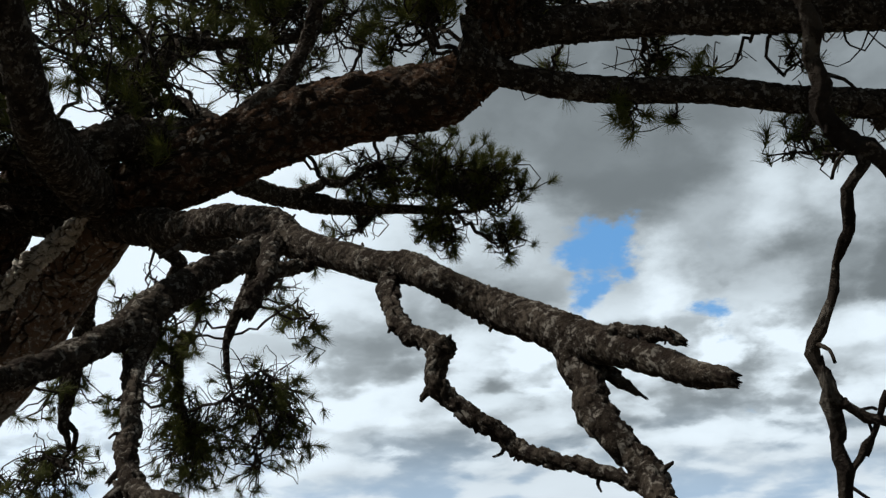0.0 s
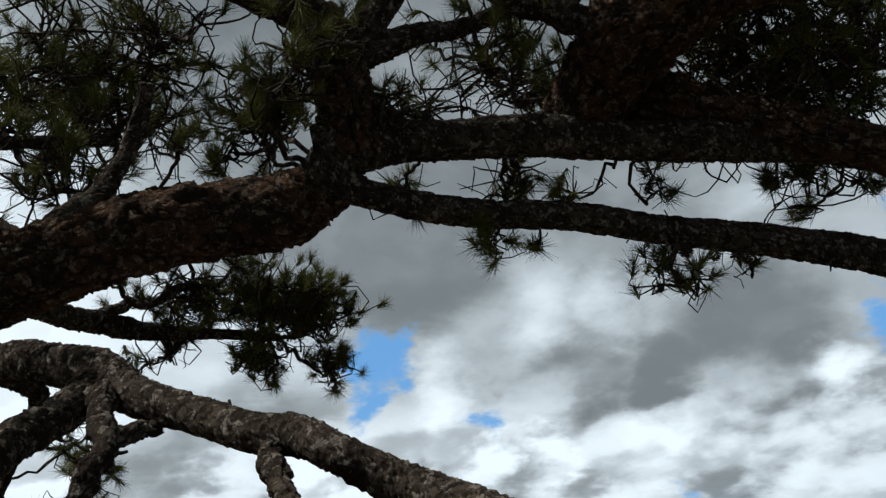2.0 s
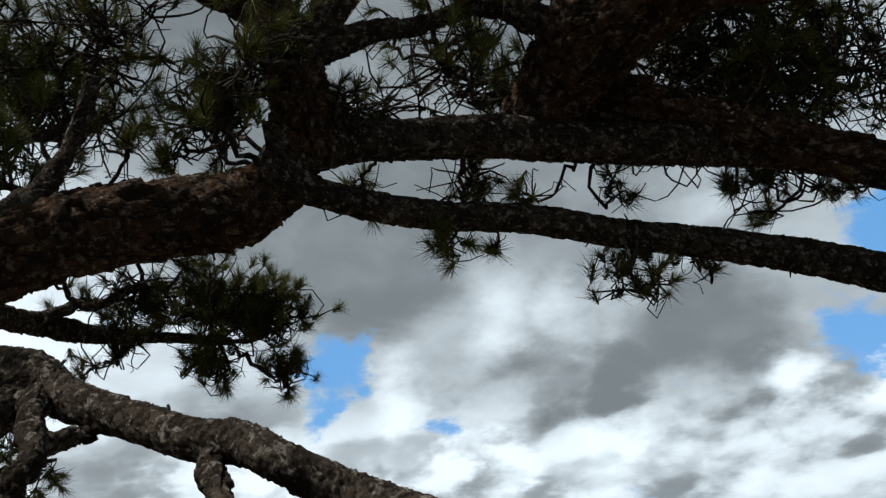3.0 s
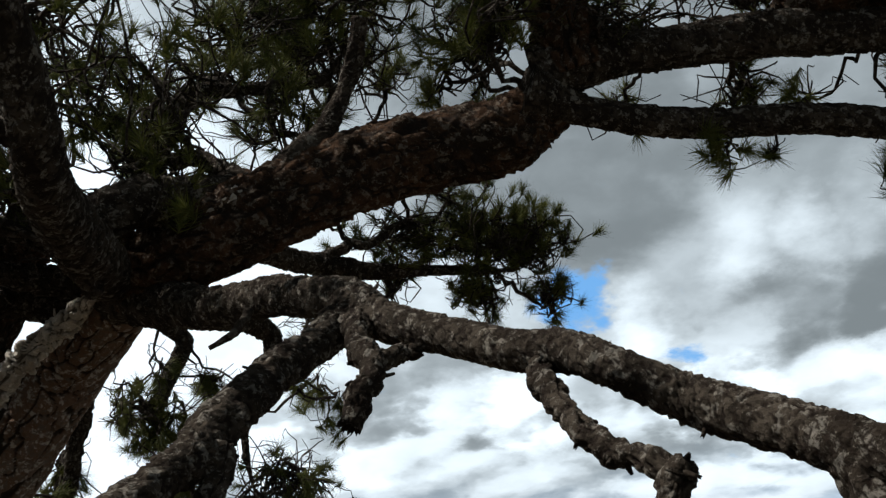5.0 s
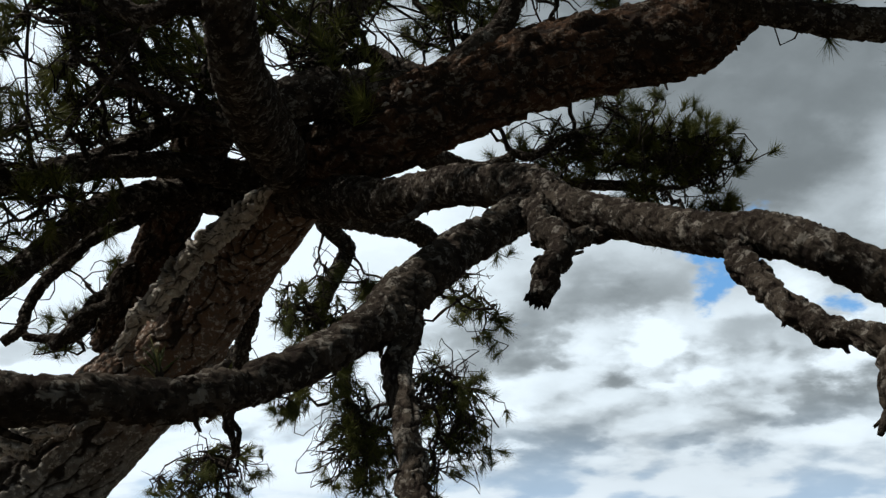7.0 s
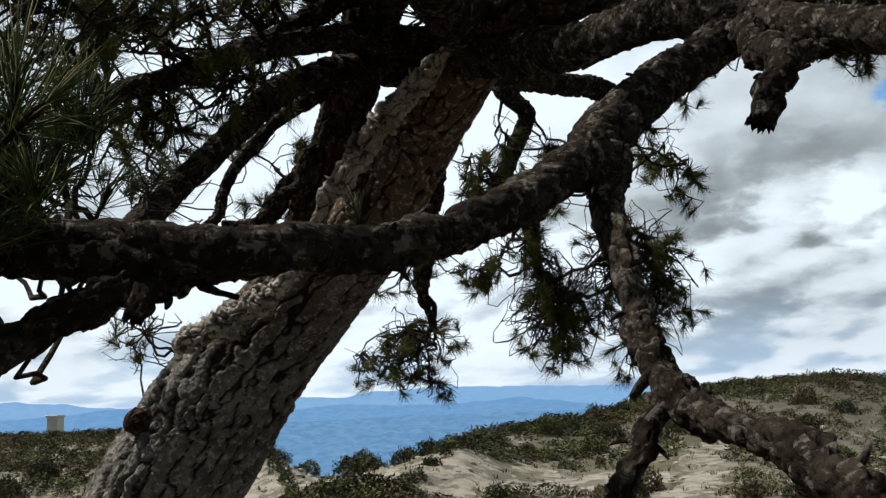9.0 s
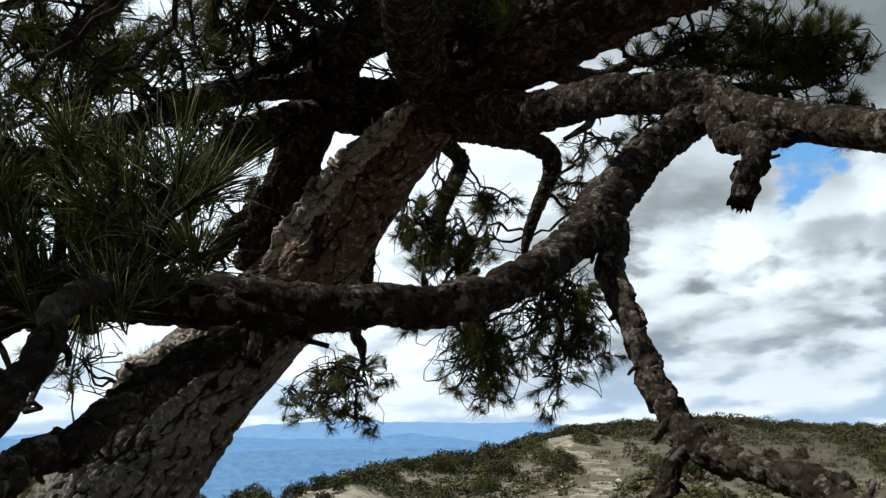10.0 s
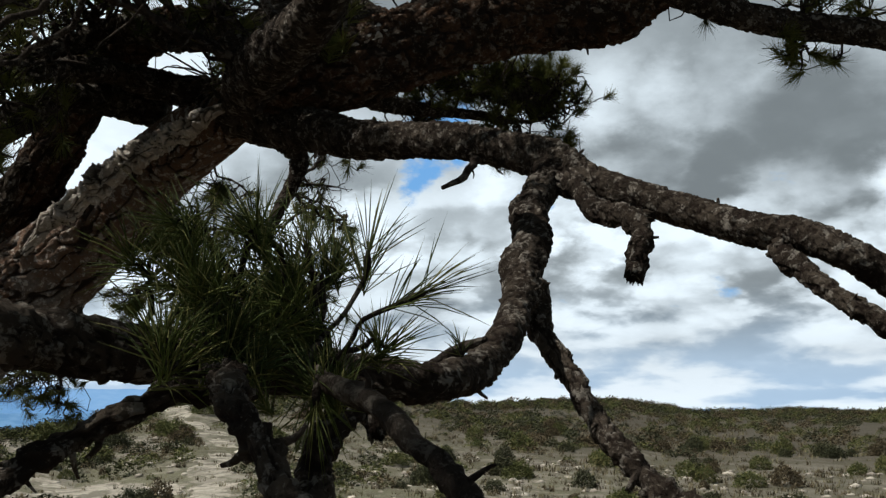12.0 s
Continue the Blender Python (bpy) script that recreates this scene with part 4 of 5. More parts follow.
SPRAYS = {
    "crown": [(-1.43, 3.22, 3.48, 0.34, 0.20, 22),
        (-1.37, 3.59, 3.30, 0.33, 0.14, 14),
        (-0.87, 4.13, 3.90, 0.24, 0.22, 16),
        (-0.57, 4.47, 4.19, 0.29, 0.18, 16),
        (-0.23, 5.75, 4.82, 0.41, 0.30, 20),
        (-0.37, 5.04, 4.00, 0.14, 0.11, 7),
        (-1.63, 3.76, 3.21, 0.27, 0.12, 12),
        (-0.89, 4.24, 3.67, 0.22, 0.13, 12),
        (0.39, 5.43, 4.57, 0.24, 0.24, 14),
        (-0.09, 5.33, 4.36, 0.17, 0.13, 8),
        (0.61, 4.06, 3.89, 0.16, 0.15, 9),
        (-0.89, 2.71, 3.44, 0.48, 0.15, 20),
        (-0.29, 4.31, 4.49, 0.73, 0.23, 20),
        (-1.34, 4.89, 4.41, 0.26, 0.26, 20)],
    "crown b": [(-1.58, 3.80, 3.65, 0.36, 0.21, 18),
        (-0.82, 4.94, 4.10, 0.25, 0.16, 10),
        (0.12, 4.85, 4.40, 0.28, 0.19, 16),
        (-1.46, 3.14, 3.16, 0.17, 0.15, 12),
        (-1.54, 4.20, 3.35, 0.22, 0.08, 7),
        (-0.88, 3.71, 3.56, 0.17, 0.14, 12),
        (-1.32, 2.95, 3.16, 0.28, 0.12, 14),
        # next two clumps are unseen, added to block sun from the low limbs
        (-2.60, 1.40, 3.90, 0.50, 0.30, 30),
        (-2.20, 0.70, 3.60, 0.50, 0.30, 34),
        (-1.57, 3.53, 3.71, 0.30, 0.15, 14),
        (-1.36, 3.85, 3.72, 0.23, 0.13, 10),
        # next three hang unseen overhead, added to shade the upper limbs
        (1.70, 2.70, 5.50, 0.75, 0.35, 44),
        (2.40, 3.20, 5.60, 0.75, 0.35, 44),
        (1.00, 3.20, 5.70, 0.75, 0.35, 44)],
    # first three clumps below are unseen overhead too, added as sun blockers
    "crown c": [(-0.20, 3.50, 5.70, 0.70, 0.35, 40),
        (3.20, 3.00, 5.50, 0.75, 0.35, 40),
        (2.60, 2.40, 5.70, 0.70, 0.35, 36),
        (-0.59, 3.68, 3.53, 0.35, 0.19, 14),
        (-0.51, 3.65, 3.15, 0.26, 0.10, 8),
        (-1.52, 3.43, 3.49, 0.31, 0.17, 14),
        (-1.26, 3.81, 3.85, 0.26, 0.13, 10),
        (-0.71, 3.83, 3.41, 0.30, 0.17, 14),
        (-0.26, 4.08, 3.75, 0.32, 0.15, 12)],
    "tuft": [(0.53, 5.90, 3.75, 0.32, 0.18, 24),
        (0.94, 6.06, 3.77, 0.33, 0.16, 34),
        (1.27, 6.11, 3.75, 0.28, 0.20, 40),
        (0.95, 6.06, 3.43, 0.22, 0.16, 16),
        (1.41, 6.19, 3.40, 0.19, 0.13, 12),
        (0.38, 6.01, 3.46, 0.21, 0.19, 10),
        (0.75, 5.79, 3.98, 0.18, 0.09, 6)],
    "hang": [(-1.25, 6.56, 2.87, 0.23, 0.27, 14),
        (-0.73, 6.60, 3.07, 0.13, 0.11, 5),
        (-0.11, 6.76, 2.96, 0.17, 0.19, 6),
        (-0.43, 6.84, 2.37, 0.35, 0.31, 26),
        (-0.91, 6.71, 2.20, 0.19, 0.19, 10),
        (-1.74, 6.61, 2.56, 0.19, 0.31, 12),
        (-1.13, 6.32, 3.15, 0.22, 0.15, 6),
        (-1.98, 7.13, 1.89, 0.32, 0.28, 20),
        (-0.93, 7.21, 2.16, 0.36, 0.30, 30),
        (-0.25, 7.14, 2.32, 0.18, 0.39, 18),
        (-1.45, 6.90, 2.99, 0.20, 0.16, 10),
        (-0.83, 6.96, 3.12, 0.14, 0.12, 5),
        (-0.13, 7.01, 3.08, 0.16, 0.20, 6),
        (-1.34, 7.03, 2.36, 0.24, 0.18, 10)],
    "hang b": [(-1.31, 6.93, 2.88, 0.24, 0.24, 10),
        (-0.90, 6.93, 3.12, 0.16, 0.12, 5),
        (-0.14, 6.56, 3.43, 0.23, 0.16, 8),
        (-1.00, 6.60, 2.86, 0.25, 0.21, 8),
        (-0.38, 6.81, 2.02, 0.33, 0.29, 14),
        (-0.93, 6.73, 2.03, 0.25, 0.29, 12),
        (-0.06, 6.71, 2.89, 0.17, 0.17, 4),
        (-1.05, 6.49, 2.52, 0.23, 0.19, 12),
        (-0.74, 6.44, 2.80, 0.23, 0.19, 6),
        (-0.92, 6.66, 3.15, 0.12, 0.12, 4),
        (-0.19, 6.26, 3.05, 0.19, 0.17, 5),
        (-0.31, 6.58, 2.42, 0.23, 0.19, 9),
        (-0.89, 6.61, 2.17, 0.27, 0.13, 7)],
    "left": [(-2.01, 3.63, 2.98, 0.31, 0.17, 24),
        (-2.06, 3.61, 2.62, 0.23, 0.21, 22),
        (-2.09, 3.99, 2.46, 0.25, 0.15, 14),
        (-2.84, 5.29, 1.87, 0.36, 0.15, 14),
        (-1.82, 4.30, 3.27, 0.32, 0.13, 14),
        (-2.01, 5.08, 2.76, 0.12, 0.12, 5),
        (-2.46, 6.13, 2.67, 0.16, 0.15, 8),
        (-2.12, 5.04, 2.78, 0.22, 0.16, 7),
        (-2.20, 5.29, 2.48, 0.26, 0.16, 10),
        (-1.81, 2.52, 2.65, 0.22, 0.14, 18),
        (-1.74, 2.80, 2.64, 0.17, 0.13, 14),
        (-1.70, 2.38, 2.75, 0.24, 0.13, 18),
        (-1.88, 4.44, 3.22, 0.33, 0.11, 14),
        (-2.19, 4.05, 2.93, 0.31, 0.16, 16)],
    "left b": [(-1.82, 3.59, 3.08, 0.38, 0.17, 9),
        (-1.51, 4.03, 3.32, 0.36, 0.16, 16),
        (-1.86, 3.91, 2.77, 0.30, 0.12, 14),
        (-1.52, 3.53, 3.17, 0.33, 0.14, 9),
        (-1.58, 3.66, 2.76, 0.28, 0.17, 6),
        (-1.00, 3.13, 3.02, 0.20, 0.12, 12),
        (-1.02, 3.80, 2.95, 0.17, 0.09, 8),
        (-1.15, 3.32, 2.94, 0.26, 0.11, 6),
        (-1.99, 2.92, 2.52, 0.22, 0.16, 12),
        (-1.91, 2.71, 2.16, 0.20, 0.14, 12),
        (-2.02, 3.14, 2.83, 0.23, 0.15, 10)],
    "right": [(-0.10, 4.66, 4.54, 0.38, 0.35, 20),
        (0.74, 4.12, 4.05, 0.17, 0.25, 18),
        (0.13, 4.68, 4.89, 0.46, 0.20, 14),
        (2.64, 3.94, 3.28, 0.14, 0.13, 7),
        (2.81, 3.89, 3.14, 0.13, 0.11, 5),
        (3.05, 3.77, 3.19, 0.10, 0.09, 2),
        (1.77, 3.85, 3.39, 0.16, 0.09, 9),
        (1.96, 3.79, 3.33, 0.06, 0.05, 2),
        (1.87, 3.90, 3.69, 0.22, 0.11, 14),
        (1.41, 4.03, 3.75, 0.22, 0.07, 6),
        (3.34, 3.46, 3.52, 0.23, 0.14, 10),
        (2.60, 3.80, 3.64, 0.17, 0.11, 6),
        (3.12, 3.75, 4.47, 0.63, 0.31, 40),
        (3.63, 3.41, 4.35, 0.53, 0.35, 40)],
    "right b": [(2.15, 4.18, 4.49, 0.25, 0.19, 14),
        (1.72, 4.25, 4.81, 0.31, 0.19, 10),
        (2.32, 3.91, 4.18, 0.41, 0.18, 20),
        (2.94, 3.87, 4.08, 0.46, 0.15, 26),
        (3.42, 3.49, 3.85, 0.45, 0.15, 22),
        (3.67, 3.29, 3.52, 0.18, 0.12, 5),
        (3.46, 2.83, 4.45, 0.88, 0.26, 30),
        (2.35, 3.45, 4.77, 0.88, 0.26, 30),
        (2.51, 3.56, 3.07, 0.20, 0.13, 6),
        (-0.17, 4.44, 3.85, 0.16, 0.20, 8),
        (2.97, 3.41, 4.22, 0.38, 0.23, 22),
        (3.46, 3.16, 4.17, 0.45, 0.24, 26),
        (3.78, 3.00, 3.94, 0.36, 0.30, 24),
        (3.23, 3.37, 3.97, 0.41, 0.18, 18)],
    "right c": [(1.51, 3.98, 4.11, 0.34, 0.17, 14),
        (1.99, 3.96, 4.26, 0.29, 0.18, 14),
        (0.24, 4.16, 4.53, 0.35, 0.26, 18),
        (0.75, 3.92, 4.09, 0.16, 0.24, 14),
        (0.86, 3.39, 3.92, 0.27, 0.17, 16),
        (0.72, 3.60, 3.80, 0.15, 0.18, 14),
        (1.18, 3.49, 3.84, 0.25, 0.13, 12),
        (0.04, 4.15, 4.30, 0.41, 0.20, 16),
        (1.68, 3.45, 4.04, 0.32, 0.16, 14),
        (2.94, 3.75, 3.28, 0.11, 0.07, 3),
        (2.31, 3.83, 3.66, 0.14, 0.11, 5),
        (3.09, 3.49, 3.58, 0.14, 0.11, 5),
        (2.83, 3.20, 3.93, 0.43, 0.16, 14),
        (-0.40, 3.97, 4.14, 0.37, 0.22, 14)],
    "right d": [(-0.08, 4.24, 4.12, 0.26, 0.15, 10)],
    "left c": [(-1.79, 2.31, 2.81, 0.24, 0.16, 5),
        (-1.73, 2.22, 2.55, 0.22, 0.14, 7),
        (-1.83, 2.36, 2.35, 0.22, 0.14, 7),
        (-1.68, 2.15, 2.09, 0.18, 0.12, 6),
        (-1.72, 2.16, 1.93, 0.18, 0.10, 6),
        (-1.70, 2.44, 2.06, 0.20, 0.12, 6),
        (-1.68, 2.66, 2.22, 0.22, 0.14, 6),
        (-1.77, 3.10, 2.15, 0.22, 0.14, 5),
        (-3.34, 5.84, 1.82, 0.30, 0.14, 4)],
    "crown d": [(-1.38, 3.34, 3.70, 0.26, 0.16, 14),
        (-1.42, 3.49, 3.42, 0.24, 0.15, 12),
        (-1.06, 3.61, 3.84, 0.24, 0.16, 6)],
    "hang c": [(-2.35, 7.15, 1.80, 0.22, 0.13, 7),
        (-1.99, 7.15, 1.93, 0.24, 0.16, 9),
        (-1.86, 7.19, 1.68, 0.18, 0.16, 7)],
    "near": [(-0.93, 1.23, 1.86, 0.01, 0.02, 2),
        (-0.89, 1.23, 1.82, 0.03, 0.03, 4),
        (-1.02, 1.49, 1.80, 0.01, 0.03, 2),
        (-0.85, 1.18, 1.76, 0.04, 0.03, 5),
        (-0.94, 1.29, 1.77, 0.03, 0.03, 4),
        (-0.84, 1.11, 1.66, 0.04, 0.02, 4),
        (-0.79, 1.14, 1.73, 0.03, 0.02, 3),
        (-0.96, 1.15, 1.87, 0.04, 0.03, 5),
        (-1.01, 1.11, 1.77, 0.05, 0.04, 4),
        (-0.92, 1.30, 1.80, 0.05, 0.05, 5)],
    "near b": [(-0.90, 1.18, 1.75, 0.07, 0.05, 6),
        (-1.02, 1.20, 1.90, 0.06, 0.05, 5),
        (-0.84, 1.29, 1.81, 0.05, 0.05, 4),
        (-1.01, 1.22, 1.86, 0.08, 0.07, 6),
        (-0.99, 1.09, 1.69, 0.07, 0.04, 6),
        (-0.84, 1.15, 1.68, 0.02, 0.02, 3),
        (-0.89, 1.27, 1.73, 0.04, 0.03, 4),
        (-0.95, 1.22, 1.77, 0.05, 0.05, 5),
        (-1.09, 1.25, 1.81, 0.08, 0.05, 5),
        (-1.05, 1.07, 1.69, 0.06, 0.04, 5),
        (-0.95, 1.05, 1.66, 0.06, 0.04, 4),
        (-0.98, 1.51, 1.82, 0.06, 0.04, 5),
        (-1.00, 1.46, 1.73, 0.07, 0.03, 5)],
}
TREE_BASE = (-3.405, 5.525, 0.000)
pine = new("pine_tree")
pine.location = TREE_BASE
tagged(pine, "old leaning pine with thick cracked bark and long crooked limbs", "tree")
SAMPLES = []


def dead_spurs(points, count, seed, size):
    """Short broken twig stumps along a limb."""
    rng = np.random.RandomState(seed)
    s = spline(points, 0.03)
    t, u, v = frames_along(s[:, :3])
    out = []
    for _ in range(count):
        k = rng.randint(2, len(s) - 2)
        a = rng.rand() * 6.283
        d = u[k] * math.cos(a) + v[k] * math.sin(a) + t[k] * rng.uniform(-0.2, 0.7)
        d /= np.linalg.norm(d)
        p0 = s[k, :3] + d * s[k, 3] * 0.6
        ln = s[k, 3] * 0.45 + size * rng.uniform(0.3, 1.5)
        r = min(s[k, 3] * 0.25, 0.0055) * rng.uniform(0.5, 1.2)
        side = np.cross(d, rng.randn(3)) * 0.25 * ln
        out.append(tube([(*p0, r * 1.5), (*(p0 + d * ln * 0.6), r), (*(p0 + d * ln + side), r * 0.6)], 7, 0.02, ragged=r))
    return out


def build_limb(name, points, seed):
    r = max(p[3] for p in points)
    rng = np.random.RandomState(seed + 40)
    if r < 0.1 and len(points) > 3:
        # natural wander, stronger on thin wood
        s = spline(points, 0.16)
        jit = rng.randn(len(s), 3) * (0.016 if r < 0.06 and name[:4] in ("hang", "left", "tuft", "crow") else 0.0035)
        jit[0] = jit[-1] = 0
        s[:, :3] += jit
        s[:, 3] *= 1 + 0.06 * rng.randn(len(s))
        points = [tuple(q) for q in s]
    samples = spline(points, 0.06)
    SAMPLES.append(samples)
    if name == "trunk":
        v, f, c = tube(points, 180, 0.015, plate=0.10, relief=0.024, seed=seed)
        ob = mesh_object("trunk", v, f, MATS["trunk"], pine, TREE_BASE, True, c, "thick grey-brown trunk with deep bark plates")
        return
    broken = name in ("stub", "stub_knob", "arch_limb", "prong", "knuckle", "nub", "thorn", "broken_limb", "spike", "broken_spur", "knot")
    typical = float(np.median([p[3] for p in points]))
    if typical > 0.1:
        pieces = [tube(points, 110, 0.012, plate=0.065, relief=0.016, seed=seed)]
    elif name.startswith("torn"):
        pieces = [tube(points, 72, 0.0062, plate=0.045, relief=0.016, ragged=0.03, seed=seed)]
    elif r > 0.017:
        pieces = [tube(points, 52, 0.0075, plate=0.030, relief=0.0060, ragged=0.02 if broken else 0.0, seed=seed)]
    else:
        pieces = [tube(points, 22, 0.009, plate=0.016, relief=0.0022, ragged=0.012 if broken else 0.0, seed=seed)]
    if len(points) > 4:
        length = len(samples) * 0.06
        pieces += dead_spurs(points, int(2 + length * 2.5), seed + 5, 0.022)
    v, f, c = joined(pieces)
    kind = "limb" if r > 0.017 else "branch"
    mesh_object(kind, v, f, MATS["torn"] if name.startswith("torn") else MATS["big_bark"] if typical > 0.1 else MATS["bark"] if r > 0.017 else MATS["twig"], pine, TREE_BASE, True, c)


for k, (key, pts) in enumerate(BRANCHWORK.items()):
    build_limb(key, pts, k)


def needle_fan(rng, tip, way, length, count, width, solid):
    """Needles that spread round the end of a twig."""
    way = way / (np.linalg.norm(way) + 1e-9)
    a = np.cross(way, (0.31, 0.77, 0.55))
    a /= np.linalg.norm(a) + 1e-9
    b = np.cross(way, a)
    th = rng.uniform(0.08, 1.05, count) if solid else rng.uniform(0.1, 1.15, count)
    ph = rng.uniform(0, 6.283, count)
    d = way * np.cos(th)[:, None] + (a * np.cos(ph)[:, None] + b * np.sin(ph)[:, None]) * np.sin(th)[:, None]
    ln = length * rng.uniform(0.7, 1.1, count)
    start = tip - way * (rng.uniform(0, 0.75, count) * length)[:, None] * 0.8
    sag = np.array((0, 0, -1.0)) * (ln * rng.uniform(0.0, 0.10, count))[:, None]
    end = start + d * ln[:, None] + sag
    side = np.cross(d, rng.randn(count, 3))
    side /= np.linalg.norm(side, axis=1)[:, None] + 1e-9
    if not solid:
        v = np.stack([start - side * width / 2, start + side * width / 2, end], 1).reshape(-1, 3)
        return v, np.arange(count * 3).reshape(-1, 3)
    third = np.cross(d, side)
    mid = start + d * ln[:, None] * 0.55
    w = width / 2
    tri = [side, -0.5 * side + 0.866 * third, -0.5 * side - 0.866 * third]
    v = np.stack([start + q * w * 0.8 for q in tri] + [mid + q * w for q in tri] + [end], 1).reshape(-1, 3)
    one = np.array([(0, 1, 4), (0, 4, 3), (1, 2, 5), (1, 5, 4), (2, 0, 3), (2, 3, 5), (3, 4, 6), (4, 5, 6), (5, 3, 6)])
    return v, (np.arange(count)[:, None, None] * 7 + one[None]).reshape(-1, 3)


def crooked(rng, a, b, r0, r1, bend, lift):
    """A crooked, kinked twig from a to b: rows x, y, z, radius."""
    a, b = np.asarray(a), np.asarray(b)
    ln = np.linalg.norm(b - a)
    n = int(np.clip(ln / 0.045, 5, 16))
    t = np.linspace(0, 1, n + 1)[:, None]
    p = a + (b - a) * t + rng.randn(3) * bend * ln * np.sin(t * math.pi) + rng.randn(3) * bend * 0.4 * ln * np.sin(t * 2 * math.pi)
    kink = rng.randn(n + 1, 3) * min(ln / n, 0.1) * 0.24
    kink[0] = kink[-1] = 0
    p = p + kink
    p[:, 2] += lift * ln * (t[:, 0] ** 2 - t[:, 0])
    r = r0 + (r1 - r0) * t[:, 0]
    return [tuple(q) for q in np.column_stack([p, r * (1 + 0.12 * rng.randn(n + 1))])]


def build_clump(row, group, seed):
    x, y, z, rx, rz, tips = row
    rng = np.random.RandomState(seed)
    centre = np.array((x, y, z))
    near = group == "near"
    allp = np.vstack([s for s in SAMPLES])
    d = np.linalg.norm(allp[:, :3] - centre, axis=1)
    root = allp[np.argmin(d), :3]
    length = 0.105 if near else 0.115
    pieces, nv, nf, k = [], [], [], 0
    tips = int(tips * {"crown": 1.55, "left": 1.1, "right": 1.5, "hang": 1.9, "tuft": 2.3, "near": 0.75}[group])
    hubs = max(1, tips // 4)
    ends = []
    stem_r = 0.0045 if near else min(0.011, 0.005 + 0.0003 * tips)
    far_stem = np.linalg.norm(centre - root) > max(rx, rz) * 0.6
    hub0 = centre - np.array((0, 0, 1.0 if group != "hang" else -1.0)) * rz * 0.35 if far_stem else root
    if far_stem:
        pieces.append(thin_tube(crooked(rng, root, hub0, stem_r * 1.4, stem_r, 0.14, 0.25), 6))
    for h in range(hubs):
        q = rng.randn(3)
        q *= rng.uniform(0.1, 0.95) / np.linalg.norm(q)
        hub = centre + q * (rx, rx * 0.8, rz)
        pieces.append(thin_tube(crooked(rng, hub0, hub, stem_r, stem_r * 0.6, 0.18, 0.2), 5))
        for _ in range(0 if near else 4):
            q = rng.randn(3)
            q *= rng.uniform(0.8, 1.15) / np.linalg.norm(q)
            bare = centre + q * (rx, rx * 0.8, rz)
            pieces.append(thin_tube(crooked(rng, hub, bare, stem_r * 0.55, 0.0022, 0.30, 0.3)))
        for _ in range(int(round(tips / hubs))):
            q = rng.randn(3)
            q *= rng.uniform(0.5, 1.0) / np.linalg.norm(q)
            out = hub - hub0
            out = out / (np.linalg.norm(out) + 1e-6)
            reach = min(0.6 * max(rx, rz), 0.20)
            tip = hub + (q + out * 0.6 + (0, 0, 0.25 if group != "hang" else -0.35)) * reach * rng.uniform(0.6, 1.2)
            rows = crooked(rng, hub, tip, stem_r * 0.6, 0.0028, 0.2, 0.35)
            pieces.append(thin_tube(rows))
            way = np.array(rows[-1][:3]) - np.array(rows[-2][:3])
            way = way / (np.linalg.norm(way) + 1e-9) + np.array((0, 0, 0.35 if group != "hang" else -0.1))
            v, f = needle_fan(rng, tip, way, length * rng.uniform(0.8, 1.15), 40 if near else 105 if group == "tuft" else 85, 0.0021 if near else 0.0036, near)
            nv.append(v)
            nf.append(f + k)
            k += len(v)
    v, f, c = joined(pieces)
    spray = mesh_object("twig_spray", v, f, MATS["twig"], pine, tuple(centre), True, c)
    mesh_object("needles", np.vstack(nv), np.vstack(nf), MATS["near_needles" if near else "needles"], spray, tuple(centre), False, None, "long green pine needles")


seed = 100
for group, rows in SPRAYS.items():
    for row in rows:
        build_clump(row, group.split()[0], seed)
        seed += 1


def build_fan(bud, way, count, length, seed):
    """A single shoot whose long stiff needles stand out round its bud."""
    rng = np.random.RandomState(seed)
    bud, way = np.array(bud), np.array(way)
    way = way / np.linalg.norm(way)
    wood = np.vstack(SAMPLES)
    root = wood[np.argmin(np.linalg.norm(wood[:, :3] - (bud - way * 0.12), axis=1)), :3]
    rows = [tuple(q) for q in spline(crooked(rng, root, bud - way * 0.05, 0.0040, 0.0034, 0.08, 0.15)[::2], 0.02)]
    twig = tube(rows + [(*(bud - way * 0.02), 0.0042), (*bud, 0.0062), (*(bud + way * 0.018), 0.002)], 9, 0.012, seed=seed)
    shoot = mesh_object("shoot", twig[0], twig[1], MATS["twig"], pine, tuple(bud), True, twig[2])
    v, f = needle_fan(rng, bud + way * 0.02, way, length, count, 0.0021, True)
    mesh_object("needles", v, f, MATS["near_needles"], shoot, tuple(bud), False, None, "long dark green pine needles")


for k, (bud, way, count, length) in enumerate((
        ((-0.925, 1.198, 1.868), (-0.75, 0.1, 0.75), 34, 0.125), ((-0.795, 1.138, 1.837), (0.08, 0.0, 1.0), 46, 0.120), ((-0.735, 1.089, 1.786), (0.9, -0.2, 0.42), 44, 0.118),
        ((-1.030, 1.698, 1.842), (0.5, -0.2, 0.7), 30, 0.115), ((-0.867, 1.236, 1.860), (-0.2, 0.1, 1.0), 36, 0.120), ((-0.871, 1.062, 1.650), (-0.1, -0.3, -0.85), 34, 0.105),
        ((-0.941, 1.200, 1.784), (-0.7, -0.3, 0.3), 34, 0.115), ((-0.540, 1.560, 1.735), (-0.15, -0.1, 1.0), 22, 0.055))):
    build_fan(bud, way, count, length, 900 + k)


